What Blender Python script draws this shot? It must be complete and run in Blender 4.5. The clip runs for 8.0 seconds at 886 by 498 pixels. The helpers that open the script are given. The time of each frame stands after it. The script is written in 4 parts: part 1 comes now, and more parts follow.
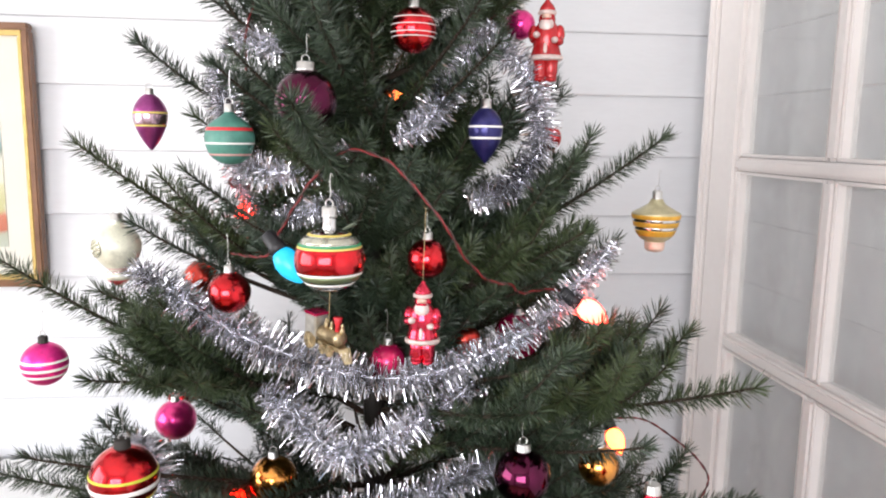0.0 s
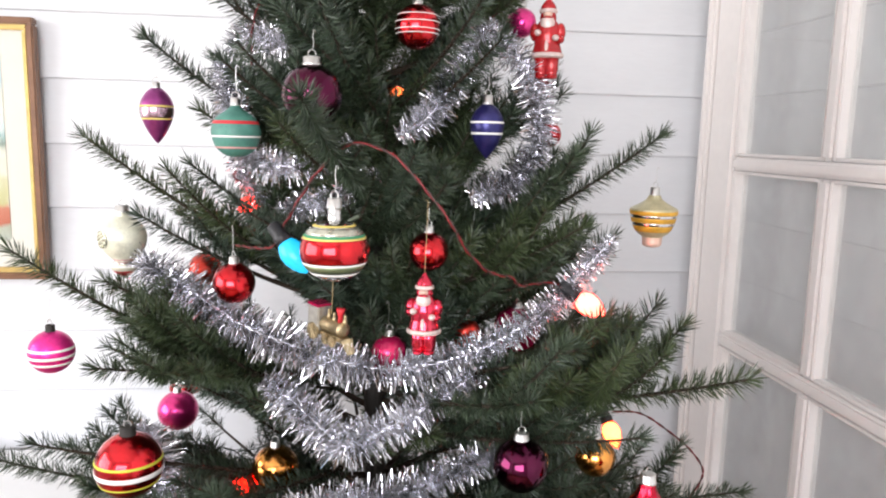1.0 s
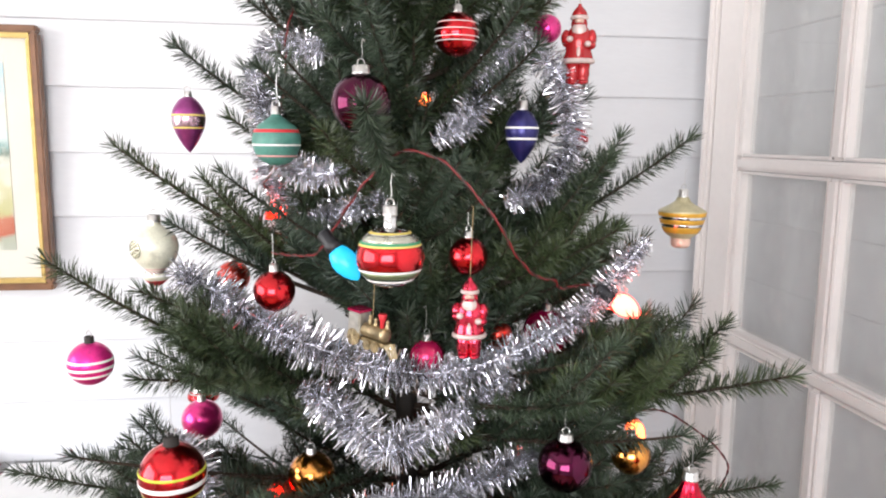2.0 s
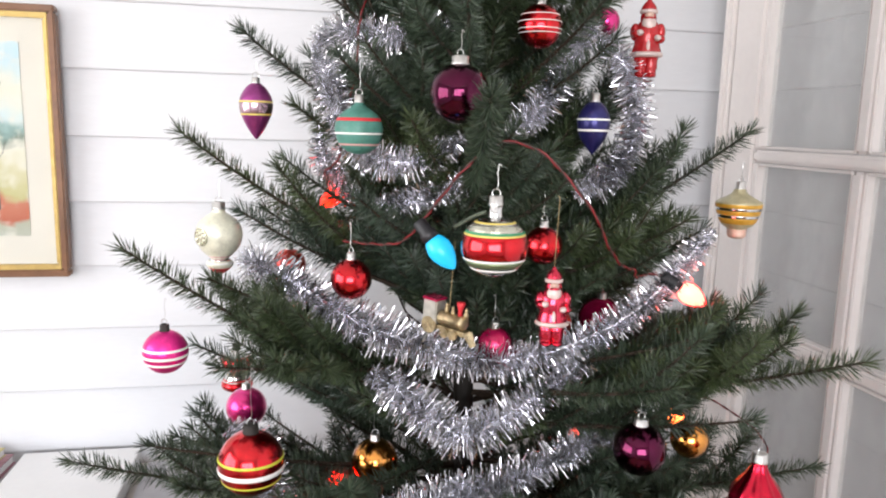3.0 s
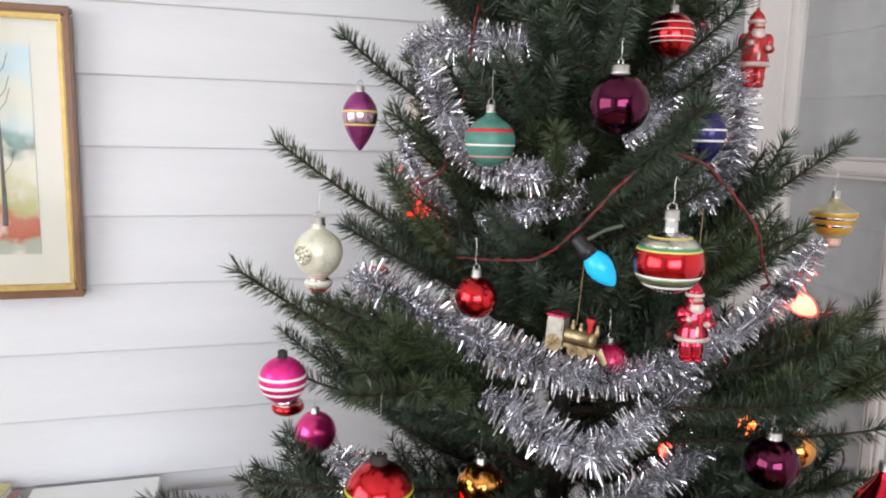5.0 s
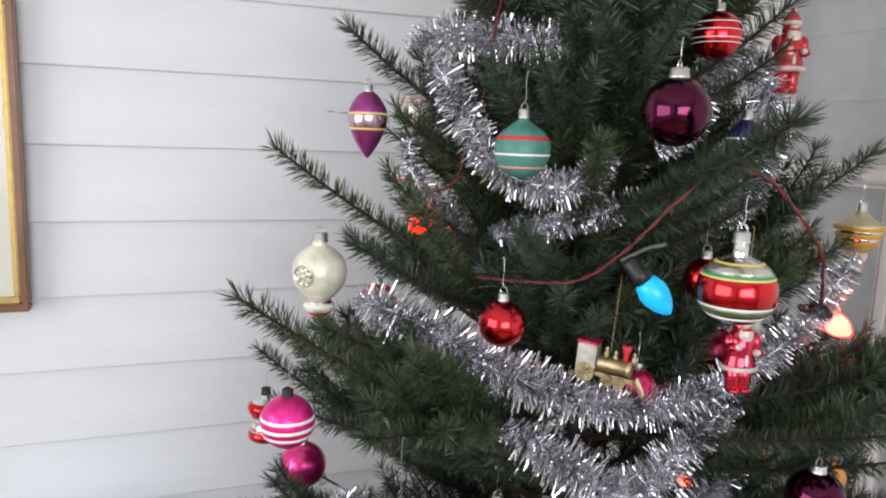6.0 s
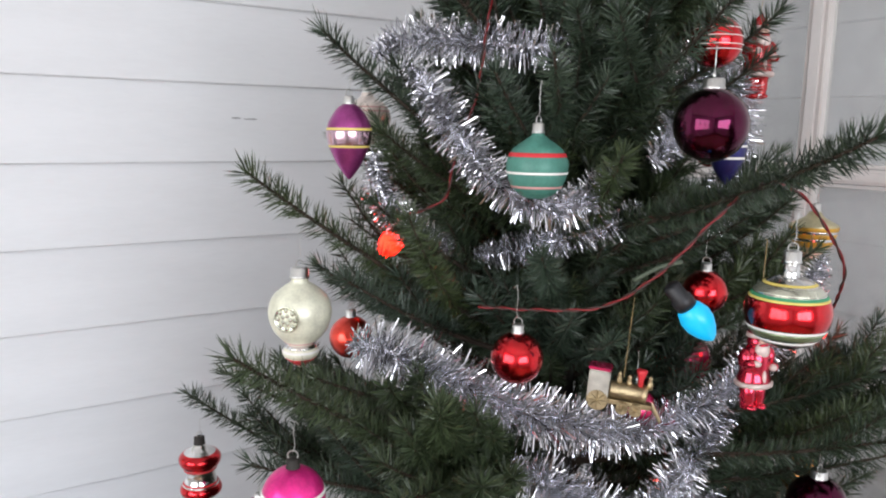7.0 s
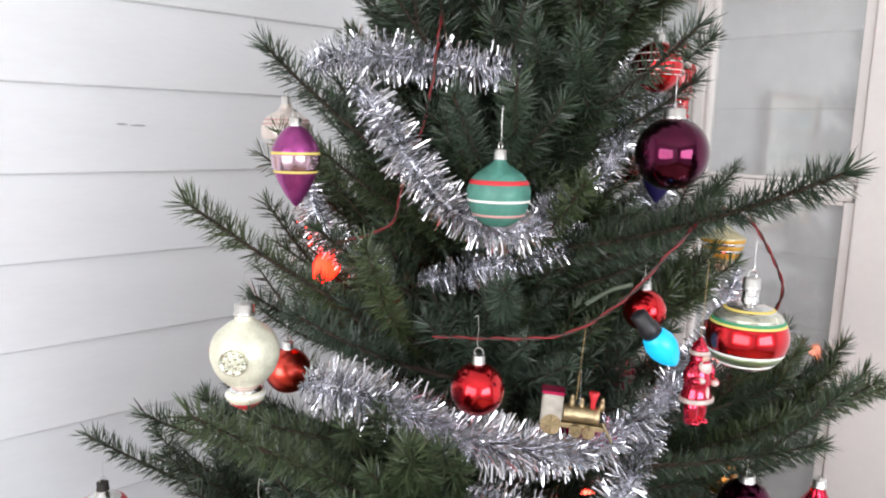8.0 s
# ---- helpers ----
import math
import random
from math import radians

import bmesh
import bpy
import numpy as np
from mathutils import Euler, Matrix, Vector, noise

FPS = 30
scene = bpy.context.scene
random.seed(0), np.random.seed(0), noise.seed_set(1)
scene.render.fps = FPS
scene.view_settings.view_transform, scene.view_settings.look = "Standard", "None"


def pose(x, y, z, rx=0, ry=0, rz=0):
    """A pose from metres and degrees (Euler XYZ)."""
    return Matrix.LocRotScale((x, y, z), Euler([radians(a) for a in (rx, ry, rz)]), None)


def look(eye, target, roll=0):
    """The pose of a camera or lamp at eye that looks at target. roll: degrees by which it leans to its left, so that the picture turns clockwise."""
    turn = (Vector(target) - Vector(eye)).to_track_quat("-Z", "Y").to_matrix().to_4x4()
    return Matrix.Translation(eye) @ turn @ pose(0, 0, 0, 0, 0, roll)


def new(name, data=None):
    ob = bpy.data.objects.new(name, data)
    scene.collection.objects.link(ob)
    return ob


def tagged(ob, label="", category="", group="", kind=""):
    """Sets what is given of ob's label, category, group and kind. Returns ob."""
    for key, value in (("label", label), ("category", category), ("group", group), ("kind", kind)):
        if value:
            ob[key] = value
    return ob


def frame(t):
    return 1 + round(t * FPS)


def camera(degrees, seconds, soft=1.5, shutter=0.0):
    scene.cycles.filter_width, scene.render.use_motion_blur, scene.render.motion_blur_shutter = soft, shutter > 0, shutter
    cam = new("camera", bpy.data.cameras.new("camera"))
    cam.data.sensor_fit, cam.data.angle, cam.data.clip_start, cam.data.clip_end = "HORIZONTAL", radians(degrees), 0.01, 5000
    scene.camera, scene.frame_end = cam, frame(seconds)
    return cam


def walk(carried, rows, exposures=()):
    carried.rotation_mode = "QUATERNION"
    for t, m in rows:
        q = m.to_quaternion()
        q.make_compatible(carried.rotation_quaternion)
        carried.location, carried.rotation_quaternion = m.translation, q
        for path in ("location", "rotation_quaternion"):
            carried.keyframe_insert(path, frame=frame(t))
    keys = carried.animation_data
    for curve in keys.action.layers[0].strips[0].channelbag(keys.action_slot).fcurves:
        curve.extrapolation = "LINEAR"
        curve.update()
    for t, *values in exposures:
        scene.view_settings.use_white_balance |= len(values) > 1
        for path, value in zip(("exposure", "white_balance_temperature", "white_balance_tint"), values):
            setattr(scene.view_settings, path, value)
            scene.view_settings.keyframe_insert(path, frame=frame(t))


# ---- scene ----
cam = camera(62.4, 8.0, soft=2.0)
METRES, EYE, TILT, LEAN, TURN = 0.85, 1.45, 0.0, 0.0, -6.0
ROWS = [
    (0.0, 0.0, 0.0, 0.0, 0.13, -8.69, -0.86),
    (0.5, -0.0005, -0.0102, -0.0034, 0.43, -8.67, -0.8),
    (1.0, -0.0049, -0.0188, -0.0059, 0.01, -8.72, -1.34),
    (2.5, -0.1596, -0.0343, -0.0006, -3.22, -8.45, -0.7),
    (3.0, -0.244, -0.0293, -0.0006, -4.78, -9.48, -1.45),
    (3.5, -0.3321, -0.0402, 0.0079, -6.71, -8.96, -0.34),
    (4.0, -0.3935, -0.0443, 0.0062, -7.69, -9.21, -0.99),
    (4.5, -0.4294, -0.0204, 0.0021, -7.94, -9.22, -1.48),
    (5.0, -0.4905, 0.0452, -0.0012, -10.07, -8.84, -1.36),
    (6.5, -0.6093, 0.2391, 0.0191, -18.97, -9.31, -2.1),
    (7.0, -0.6859, 0.3169, 0.0286, -26.32, -9.21, -0.91),
    (7.5, -0.7459, 0.3661, 0.0392, -33.53, -9.73, 0.54),
    (8.0, -0.7472, 0.3991, 0.0567, -36.89, -9.42, -1.45),
]
EXPOSURES = [(0.0, 0.57, 6400, 14), (1.0, 0.57, 6400, 14), (2.5, 0.55, 6400, 14), (3.0, 0.38, 6400, 14), (3.5, 0.36, 6400, 14), (4.0, 0.13, 6400, 14), (4.5, 0.05, 6400, 13), (5.0, 0.01, 6350, 13), (6.5, -0.06, 6200, 12), (7.0, 0.0, 6180, 12), (7.5, 0.22, 6200, 12), (8.0, 0.41, 6230, 12)]
walk(cam, [(t, pose(0, 0, EYE, TILT, LEAN, TURN) @ pose(METRES * x, METRES * y, METRES * z, 90 + pitch, roll, yaw)) for t, x, y, z, yaw, pitch, roll in ROWS], EXPOSURES)

# ---- world and light ----
world = bpy.data.worlds.new("sky")
scene.world = world
world.use_nodes = True
wn = world.node_tree.nodes
sky = wn.new("ShaderNodeTexSky")
sky.sky_type, sky.sun_disc = "NISHITA", False
sky.sun_elevation, sky.sun_rotation = radians(50), radians(200)
wn["Background"].inputs[1].default_value = 0.12
world.node_tree.links.new(sky.outputs[0], wn["Background"].inputs[0])

sun = new("sun", bpy.data.lights.new("sun", "SUN"))
sun.data.energy, sun.data.angle, sun.data.color = 1.0, radians(12), (1, 0.96, 0.9)
sun.matrix_world = look((0, -3, 6), (0.6, 0, 0))


def window_light(name, eye, target, w, h, energy, colour):
    lamp = new(name, bpy.data.lights.new(name, "AREA"))
    lamp.data.shape, lamp.data.size, lamp.data.size_y = "RECTANGLE", w, h
    lamp.data.energy, lamp.data.color = energy, colour
    lamp.matrix_world = look(eye, target)


window_light("daylight_rear", (-0.75, -1.97, 1.55), (-0.75, 0, 1.5), 1.9, 1.2, 58, (0.965, 0.98, 1.0))
window_light("daylight_side", (-2.37, 0.15, 1.5), (0, 0.15, 1.45), 1.9, 1.3, 41, (1.0, 0.985, 0.95))


# ---- materials ----
def material(name, colour, rough=0.5, metal=0.0, vary=0.12, scale=8.0, grain=90.0, bump=0.15, second=None, coat=0.0, random_piece=0.0,
             emit=None, strength=0.0, transmission=0.0, stretch=(1, 1, 1), island=0.0, alpha=1.0, sheen=0.0, spec=0.5):
    m = bpy.data.materials.new(name)
    m.use_nodes = True
    n, k = m.node_tree.nodes, m.node_tree.links
    b = n["Principled BSDF"]
    tc = n.new("ShaderNodeTexCoord")
    mp = n.new("ShaderNodeMapping")
    mp.inputs["Scale"].default_value = stretch
    k.new(tc.outputs["Object"], mp.inputs[0])
    big = n.new("ShaderNodeTexNoise")
    big.inputs["Scale"].default_value, big.inputs["Detail"].default_value = scale, 5
    fine = n.new("ShaderNodeTexNoise")
    fine.inputs["Scale"].default_value, fine.inputs["Detail"].default_value = grain, 4
    k.new(mp.outputs[0], big.inputs[0])
    k.new(mp.outputs[0], fine.inputs[0])
    add = n.new("ShaderNodeMath")
    add.operation = "MULTIPLY_ADD"
    add.inputs[1].default_value = 0.35
    k.new(fine.outputs[0], add.inputs[0])
    k.new(big.outputs[0], add.inputs[2])
    value = add.outputs[0]
    if random_piece or island:
        src = n.new("ShaderNodeObjectInfo") if random_piece else n.new("ShaderNodeNewGeometry")
        more = n.new("ShaderNodeMath")
        more.operation = "MULTIPLY_ADD"
        more.inputs[1].default_value = random_piece or island
        k.new(src.outputs["Random"] if random_piece else src.outputs["Random Per Island"], more.inputs[0])
        k.new(value, more.inputs[2])
        value = more.outputs[0]
    ramp = n.new("ShaderNodeValToRGB")
    dark = [c * (1 - vary) for c in colour]
    light = list(second) if second else [min(1, c * (1 + vary)) for c in colour]
    ramp.color_ramp.elements[0].position, ramp.color_ramp.elements[1].position = 0.4, 0.95
    ramp.color_ramp.elements[0].color = (*dark, 1)
    ramp.color_ramp.elements[1].color = (*light, 1)
    k.new(value, ramp.inputs[0])
    k.new(ramp.outputs[0], b.inputs["Base Color"])
    rr = n.new("ShaderNodeMapRange")
    rr.inputs["To Min"].default_value, rr.inputs["To Max"].default_value = max(0.02, rough * 0.8), min(1, rough * 1.25)
    k.new(big.outputs[0], rr.inputs[0])
    k.new(rr.outputs[0], b.inputs["Roughness"])
    b.inputs["Metallic"].default_value = metal
    b.inputs["Coat Weight"].default_value = coat
    b.inputs["Coat Roughness"].default_value = 0.05
    b.inputs["Transmission Weight"].default_value = transmission
    b.inputs["Specular IOR Level"].default_value = spec
    if bump:
        bp = n.new("ShaderNodeBump")
        bp.inputs["Strength"].default_value, bp.inputs["Distance"].default_value = bump, 0.002
        k.new(fine.outputs[0], bp.inputs["Height"])
        k.new(bp.outputs[0], b.inputs["Normal"])
    if emit:
        b.inputs["Emission Color"].default_value = (*emit, 1)
        b.inputs["Emission Strength"].default_value = strength
    return m


WHITE_BOARD = material("white_board_paint", (0.725, 0.735, 0.752), 0.42, vary=0.05, scale=3, grain=60, bump=0.1, stretch=(0.6, 0.6, 3), random_piece=0.1)
# the gloss white is pinkish: warm bounce light put into its colour
WHITE_GLOSS = material("white_paint_bounce_tint", (0.80, 0.755, 0.725), 0.3, vary=0.06, scale=5, grain=70, bump=0.12)
PLASTER = material("plaster", (0.74, 0.74, 0.73), 0.7, vary=0.05)
TIMBER_FLOOR = material("floor_timber", (0.23, 0.13, 0.07), 0.4, vary=0.3, scale=6, stretch=(1, 8, 1), random_piece=0.3)
BARK = material("brown_stem", (0.035, 0.022, 0.013), 0.8, vary=0.4, grain=300, bump=0.5)
TRUNK = material("dark_pole", (0.02, 0.016, 0.012), 0.7, vary=0.3, bump=0.3)
NEEDLE = material("green_needles", (0.009, 0.020, 0.013), 0.38, vary=0.4, scale=9, grain=40, bump=0, second=(0.048, 0.072, 0.047), island=0.42)


def tint_by_branch(m, warm):
    """Shift the colour of whole branches towards a warmer green, some more than others."""
    n, k = m.node_tree.nodes, m.node_tree.links
    info, mix = n.new("ShaderNodeObjectInfo"), n.new("ShaderNodeMix")
    power = n.new("ShaderNodeMath")
    power.operation = "POWER"
    power.inputs[1].default_value = 1.6
    mix.data_type, mix.blend_type = "RGBA", "MULTIPLY"
    mix.inputs["B"].default_value = (*warm, 1)
    base = n["Principled BSDF"].inputs["Base Color"]
    k.new(info.outputs["Random"], power.inputs[0])
    k.new(power.outputs[0], mix.inputs["Factor"])
    k.new(base.links[0].from_socket, mix.inputs["A"])
    k.new(mix.outputs["Result"], base)


tint_by_branch(NEEDLE, (1.3, 1.2, 0.7))
SILVER = material("silver_tinsel", (0.64, 0.64, 0.665), 0.18, 1.0, vary=0.4, scale=20, bump=0, island=0.4)
CAP = material("silver_cap", (0.72, 0.71, 0.68), 0.28, 1.0, vary=0.2, grain=400, bump=0.2)
WIRE = material("hook_wire", (0.62, 0.62, 0.6), 0.3, 1.0, vary=0.2, bump=0)
THREAD = material("gold_thread", (0.42, 0.31, 0.15), 0.5, 0.4, vary=0.2, bump=0)


def bauble(name, colour, rough=0.12, metal=1.0, coat=0.6):
    return material(name, colour, rough, metal, vary=0.26, scale=55, grain=420, bump=0.05, coat=coat)


RED = bauble("red_mirror_glass", (0.68, 0.012, 0.020), 0.17)
ORANGE = bauble("orange_mirror_glass", (0.80, 0.07, 0.045), 0.3)
MAGENTA = bauble("magenta_mirror_glass", (0.92, 0.04, 0.27), 0.24, 0.75)
CRIMSON = bauble("crimson_mirror_glass", (0.62, 0.015, 0.11), 0.22, 0.55)
CHERRY = bauble("cherry_red_mirror_glass", (0.60, 0.012, 0.040), 0.2, 1.0, 0.3)
MAROON = bauble("maroon_mirror_glass", (0.085, 0.005, 0.033), 0.09, 1.0, 0.3)
GOLD = bauble("gold_mirror_glass", (0.80, 0.33, 0.06))
PURPLE = bauble("purple_satin_glass", (0.33, 0.055, 0.23), 0.3, 0.75, 0.3)
PINK = bauble("pink_satin_glass", (0.80, 0.028, 0.26), 0.33, 0.6, 0.2)
GREEN = bauble("green_satin_glass", (0.075, 0.235, 0.185), 0.5, 0.1, 0.1)
BLUE = bauble("blue_satin_glass", (0.03, 0.028, 0.14), 0.34, 0.6, 0.25)
CREAM = bauble("cream_satin_glass", (0.72, 0.71, 0.56), 0.35, 0.15, 0.2)
PEARL = bauble("pearl_satin_glass", (0.75, 0.66, 0.6), 0.3, 0.5, 0.2)
CHAMPAGNE = bauble("champagne_mirror_glass", (0.62, 0.62, 0.50), 0.25, 0.8)
ROSE = bauble("rose_mirror_glass", (0.62, 0.42, 0.50), 0.2)
MIRROR = bauble("silver_mirror_glass", (0.80, 0.80, 0.78), 0.08)
YELLOW = bauble("pale_gold_satin_glass", (0.56, 0.50, 0.30), 0.35, 0.5, 0.2)
AMBER = bauble("amber_satin_paint", (0.66, 0.36, 0.04), 0.4, 0.3, 0.1)
PEACH = bauble("peach_satin_glass", (0.68, 0.46, 0.36), 0.35, 0.3, 0.2)
PAINT_WHITE = material("white_stripe_paint", (0.82, 0.80, 0.76), 0.45, vary=0.1, grain=300)
PAINT_RED = material("red_stripe_paint", (0.6, 0.03, 0.04), 0.4, vary=0.1, grain=300)
PAINT_YELLOW = material("yellow_stripe_paint", (0.70, 0.56, 0.14), 0.45, vary=0.1, grain=300)
PAINT_GREEN = material("green_stripe_paint", (0.05, 0.28, 0.13), 0.45, vary=0.1, grain=300)
SAGE = material("sage_green_paint", (0.26, 0.33, 0.19), 0.28, 0.75, vary=0.1, grain=300)
PAINT_LIME = material("lime_stripe_paint", (0.5, 0.52, 0.04), 0.45, vary=0.1, grain=300)
PAINT_PINK = material("pink_stripe_paint", (0.6, 0.32, 0.3), 0.45, vary=0.1, grain=300)
BRASS = material("antique_brass", (0.46, 0.37, 0.22), 0.36, 0.9, vary=0.45, scale=60, grain=500, bump=0.3)
PEWTER = material("dull_pewter", (0.58, 0.56, 0.50), 0.4, 0.8, vary=0.25, scale=80, bump=0.2)
BLACK_PLASTIC = material("black_socket_plastic", (0.012, 0.012, 0.014), 0.4, vary=0.2, bump=0.1)
RED_WIRE = material("red_wire_plastic", (0.20, 0.012, 0.014), 0.4, vary=0.2, bump=0.05)
DARK_WIRE = material("dark_green_wire_plastic", (0.05, 0.022, 0.018), 0.45, vary=0.2, bump=0.05)
BULB_BLUE = material("blue_bulb", (0.02, 0.38, 0.65), 0.3, vary=0.05, bump=0.05, emit=(0.0, 0.42, 0.75), strength=0.55)


def lit_shell(name, colour, glow, strength, alpha):
    """Coloured bulb glass, glowing by itself and letting the hot middle through."""
    m = material(name, colour, 0.25, vary=0.05, bump=0.05, emit=glow, strength=strength)
    m.node_tree.nodes["Principled BSDF"].inputs["Alpha"].default_value = alpha
    return m


BULB_RED = lit_shell("red_bulb_lit", (0.5, 0.01, 0.01), (1.0, 0.012, 0.010), 3.0, 0.4)
BULB_AMBER = lit_shell("amber_bulb_lit", (0.6, 0.15, 0.02), (1.0, 0.06, 0.004), 4.0, 0.4)
BULB_ORANGE = lit_shell("orange_bulb_lit", (0.6, 0.04, 0.015), (1.0, 0.006, 0.001), 6.0, 0.6)
CORE_RED = material("red_bulb_core", (0.9, 0.6, 0.5), 0.4, bump=0, emit=(1.0, 0.15, 0.09), strength=9.0)
CORE_AMBER = material("amber_bulb_core", (0.9, 0.7, 0.4), 0.4, bump=0, emit=(1.0, 0.24, 0.05), strength=9.0)
CORE_ORANGE = material("orange_bulb_core", (0.9, 0.4, 0.2), 0.4, bump=0, emit=(1.0, 0.018, 0.002), strength=9.0)
WOOD_FRAME = material("brown_frame_wood", (0.20, 0.09, 0.04), 0.35, vary=0.3, scale=12, stretch=(1, 1, 1), bump=0.15)
GILT = material("gilt_slip", (0.46, 0.33, 0.12), 0.4, 0.75, vary=0.25, scale=40, bump=0.2)
MAT_BOARD = material("cream_mat_board", (0.77, 0.73, 0.65), 0.8, vary=0.06, scale=6, bump=0.1)
PAPER = material("white_paper", (0.8, 0.8, 0.79), 0.6, vary=0.04, bump=0.05)
GREY_BOX = material("grey_card", (0.36, 0.35, 0.36), 0.6, vary=0.15, bump=0.1)
BOOK_A = material("olive_book_cover", (0.5, 0.45, 0.2), 0.45, vary=0.25, scale=14, bump=0.1)
BOOK_B = material("mauve_book_cover", (0.42, 0.2, 0.24), 0.45, vary=0.4, scale=22, bump=0.1)
DESK_TOP = material("desk_timber", (0.36, 0.32, 0.29), 0.4, vary=0.2, scale=6, stretch=(1, 9, 1))


def pane_glass(name, least, rough, milky=0.0):
    m = bpy.data.materials.new(name)
    m.use_nodes = True
    n, k = m.node_tree.nodes, m.node_tree.links
    n.remove(n["Principled BSDF"])
    tr, gl, mix, fr = (n.new("ShaderNodeBsdfTransparent"), n.new("ShaderNodeBsdfGlossy"), n.new("ShaderNodeMixShader"), n.new("ShaderNodeLayerWeight"))
    gl.inputs["Roughness"].default_value = rough
    tr.inputs[0].default_value = (0.96, 0.97, 0.965, 1)
    fr.inputs[0].default_value = 0.5
    power, rise = n.new("ShaderNodeMath"), n.new("ShaderNodeMath")
    power.operation, rise.operation = "POWER", "MULTIPLY_ADD"
    power.inputs[1].default_value = 5.0
    rise.inputs[1].default_value, rise.inputs[2].default_value = 0.9, least
    k.new(fr.outputs["Facing"], power.inputs[0])
    k.new(power.outputs[0], rise.inputs[0])
    k.new(rise.outputs[0], mix.inputs[0])
    k.new(tr.outputs[0], mix.inputs[1])
    k.new(gl.outputs[0], mix.inputs[2])
    # an uneven pale diffuse film is mixed over the pane
    film, pale_film, spots = n.new("ShaderNodeMixShader"), n.new("ShaderNodeBsdfDiffuse"), n.new("ShaderNodeTexNoise")
    pale_film.inputs[0].default_value = (0.78, 0.77, 0.75, 1)
    spots.inputs["Scale"].default_value, spots.inputs["Detail"].default_value = 7, 6
    share = n.new("ShaderNodeMapRange")
    share.inputs["To Min"].default_value, share.inputs["To Max"].default_value = milky * 0.5, milky * 1.5
    k.new(spots.outputs[0], share.inputs[0])
    k.new(share.outputs[0], film.inputs[0])
    k.new(mix.outputs[0], film.inputs[1])
    k.new(pale_film.outputs[0], film.inputs[2])
    k.new(film.outputs[0], n["Material Output"].inputs[0])
    return m


GLASS = pane_glass("window_glass", 0.10, 0.02, 0.2)
PICTURE_GLASS = pane_glass("picture_glass", 0.012, 0.09)


# ---- mesh helpers ----
def mesh_of(name, bm, mats, smooth=False):
    me = bpy.data.meshes.new(name)
    bm.normal_update()
    bm.to_mesh(me)
    bm.free()
    for m in mats if isinstance(mats, (list, tuple)) else [mats]:
        me.materials.append(m)
    if smooth:
        me.shade_smooth()
    return me


def part(name, bm, mat, parent, label="", smooth=False, m=None):
    ob = new(name, bm if isinstance(bm, bpy.types.Mesh) else mesh_of(name, bm, mat, smooth))
    ob.parent = parent
    if m is not None:
        ob.matrix_basis = m
    if label:
        tagged(ob, label)
    return ob


def empty(name, m=None):
    ob = new(name)
    ob.empty_display_size = 0.02
    if m is not None:
        ob.matrix_basis = m
    return ob


def box(bm, lo, hi, bevel=0.0, mat=0):
    c = [(a + b) / 2 for a, b in zip(lo, hi)]
    s = [abs(b - a) for a, b in zip(lo, hi)]
    r = bmesh.ops.create_cube(bm, size=1, matrix=Matrix.Translation(c) @ Matrix.Diagonal((*s, 1)))
    if bevel:
        edges = list({e for v in r["verts"] for e in v.link_edges})
        r = bmesh.ops.bevel(bm, geom=edges, offset=bevel, segments=2, affect="EDGES")
    for v in r["verts"]:
        for f in v.link_faces:
            f.material_index = mat
    return bm


def boxed(lo, hi, bevel=0.0):
    return box(bmesh.new(), lo, hi, bevel)


def lathe(profile, seg=40, bm=None, m=None, flute=0.0, lobes=0):
    bm = bm or bmesh.new()
    rings = []
    for r, z in profile:
        ring = []
        for i in range(seg):
            a = 2 * math.pi * i / seg
            rr = r * (1 + flute * math.cos(lobes * a)) if lobes else r
            v = Vector((rr * math.cos(a), rr * math.sin(a), z))
            ring.append(bm.verts.new(m @ v if m is not None else v))
        rings.append(ring)
    for a, b in zip(rings, rings[1:]):
        for i in range(seg):
            bm.faces.new((a[i], a[(i + 1) % seg], b[(i + 1) % seg], b[i]))
    bm.faces.new(rings[0][::-1])
    bm.faces.new(rings[-1])
    return bm


def smooth_path(points, step=0.006):
    pts = [Vector(p) for p in points]
    pts = [2 * pts[0] - pts[1]] + pts + [2 * pts[-1] - pts[-2]]
    out = []
    for i in range(1, len(pts) - 2):
        a, b, c, d = pts[i - 1:i + 3]
        n = max(2, int((c - b).length / step))
        for j in range(n):
            t = j / n
            out.append(0.5 * (2 * b + (c - a) * t + (2 * a - 5 * b + 4 * c - d) * t * t + (3 * b - a - 3 * c + d) * t ** 3))
    out.append(pts[-2])
    return out


def tube(path, radius, sides=6, bm=None):
    bm = bm or bmesh.new()
    rings, last = [], None
    n = len(path)
    for i, p in enumerate(path):
        d = (path[min(i + 1, n - 1)] - path[max(i - 1, 0)]).normalized()
        up = last if last is not None else (Vector((0, 0, 1)) if abs(d.z) < 0.9 else Vector((1, 0, 0)))
        u = (up - d * up.dot(d)).normalized()
        last = u
        w = d.cross(u)
        r = radius(i / max(1, n - 1)) if callable(radius) else radius
        rings.append([bm.verts.new(p + r * (math.cos(2 * math.pi * k / sides) * u + math.sin(2 * math.pi * k / sides) * w)) for k in range(sides)])
    for a, b in zip(rings, rings[1:]):
        for k in range(sides):
            bm.faces.new((a[k], a[(k + 1) % sides], b[(k + 1) % sides], b[k]))
    bm.faces.new(rings[0][::-1])
    bm.faces.new(rings[-1])
    return bm


# ---- the room ----
FRONT, REAR, LEFT, RIGHT, TOP = 1.66, -1.9, -2.3, 0.86, 2.6
LAP = 0.139
LAP0 = 1.552 - 11 * LAP

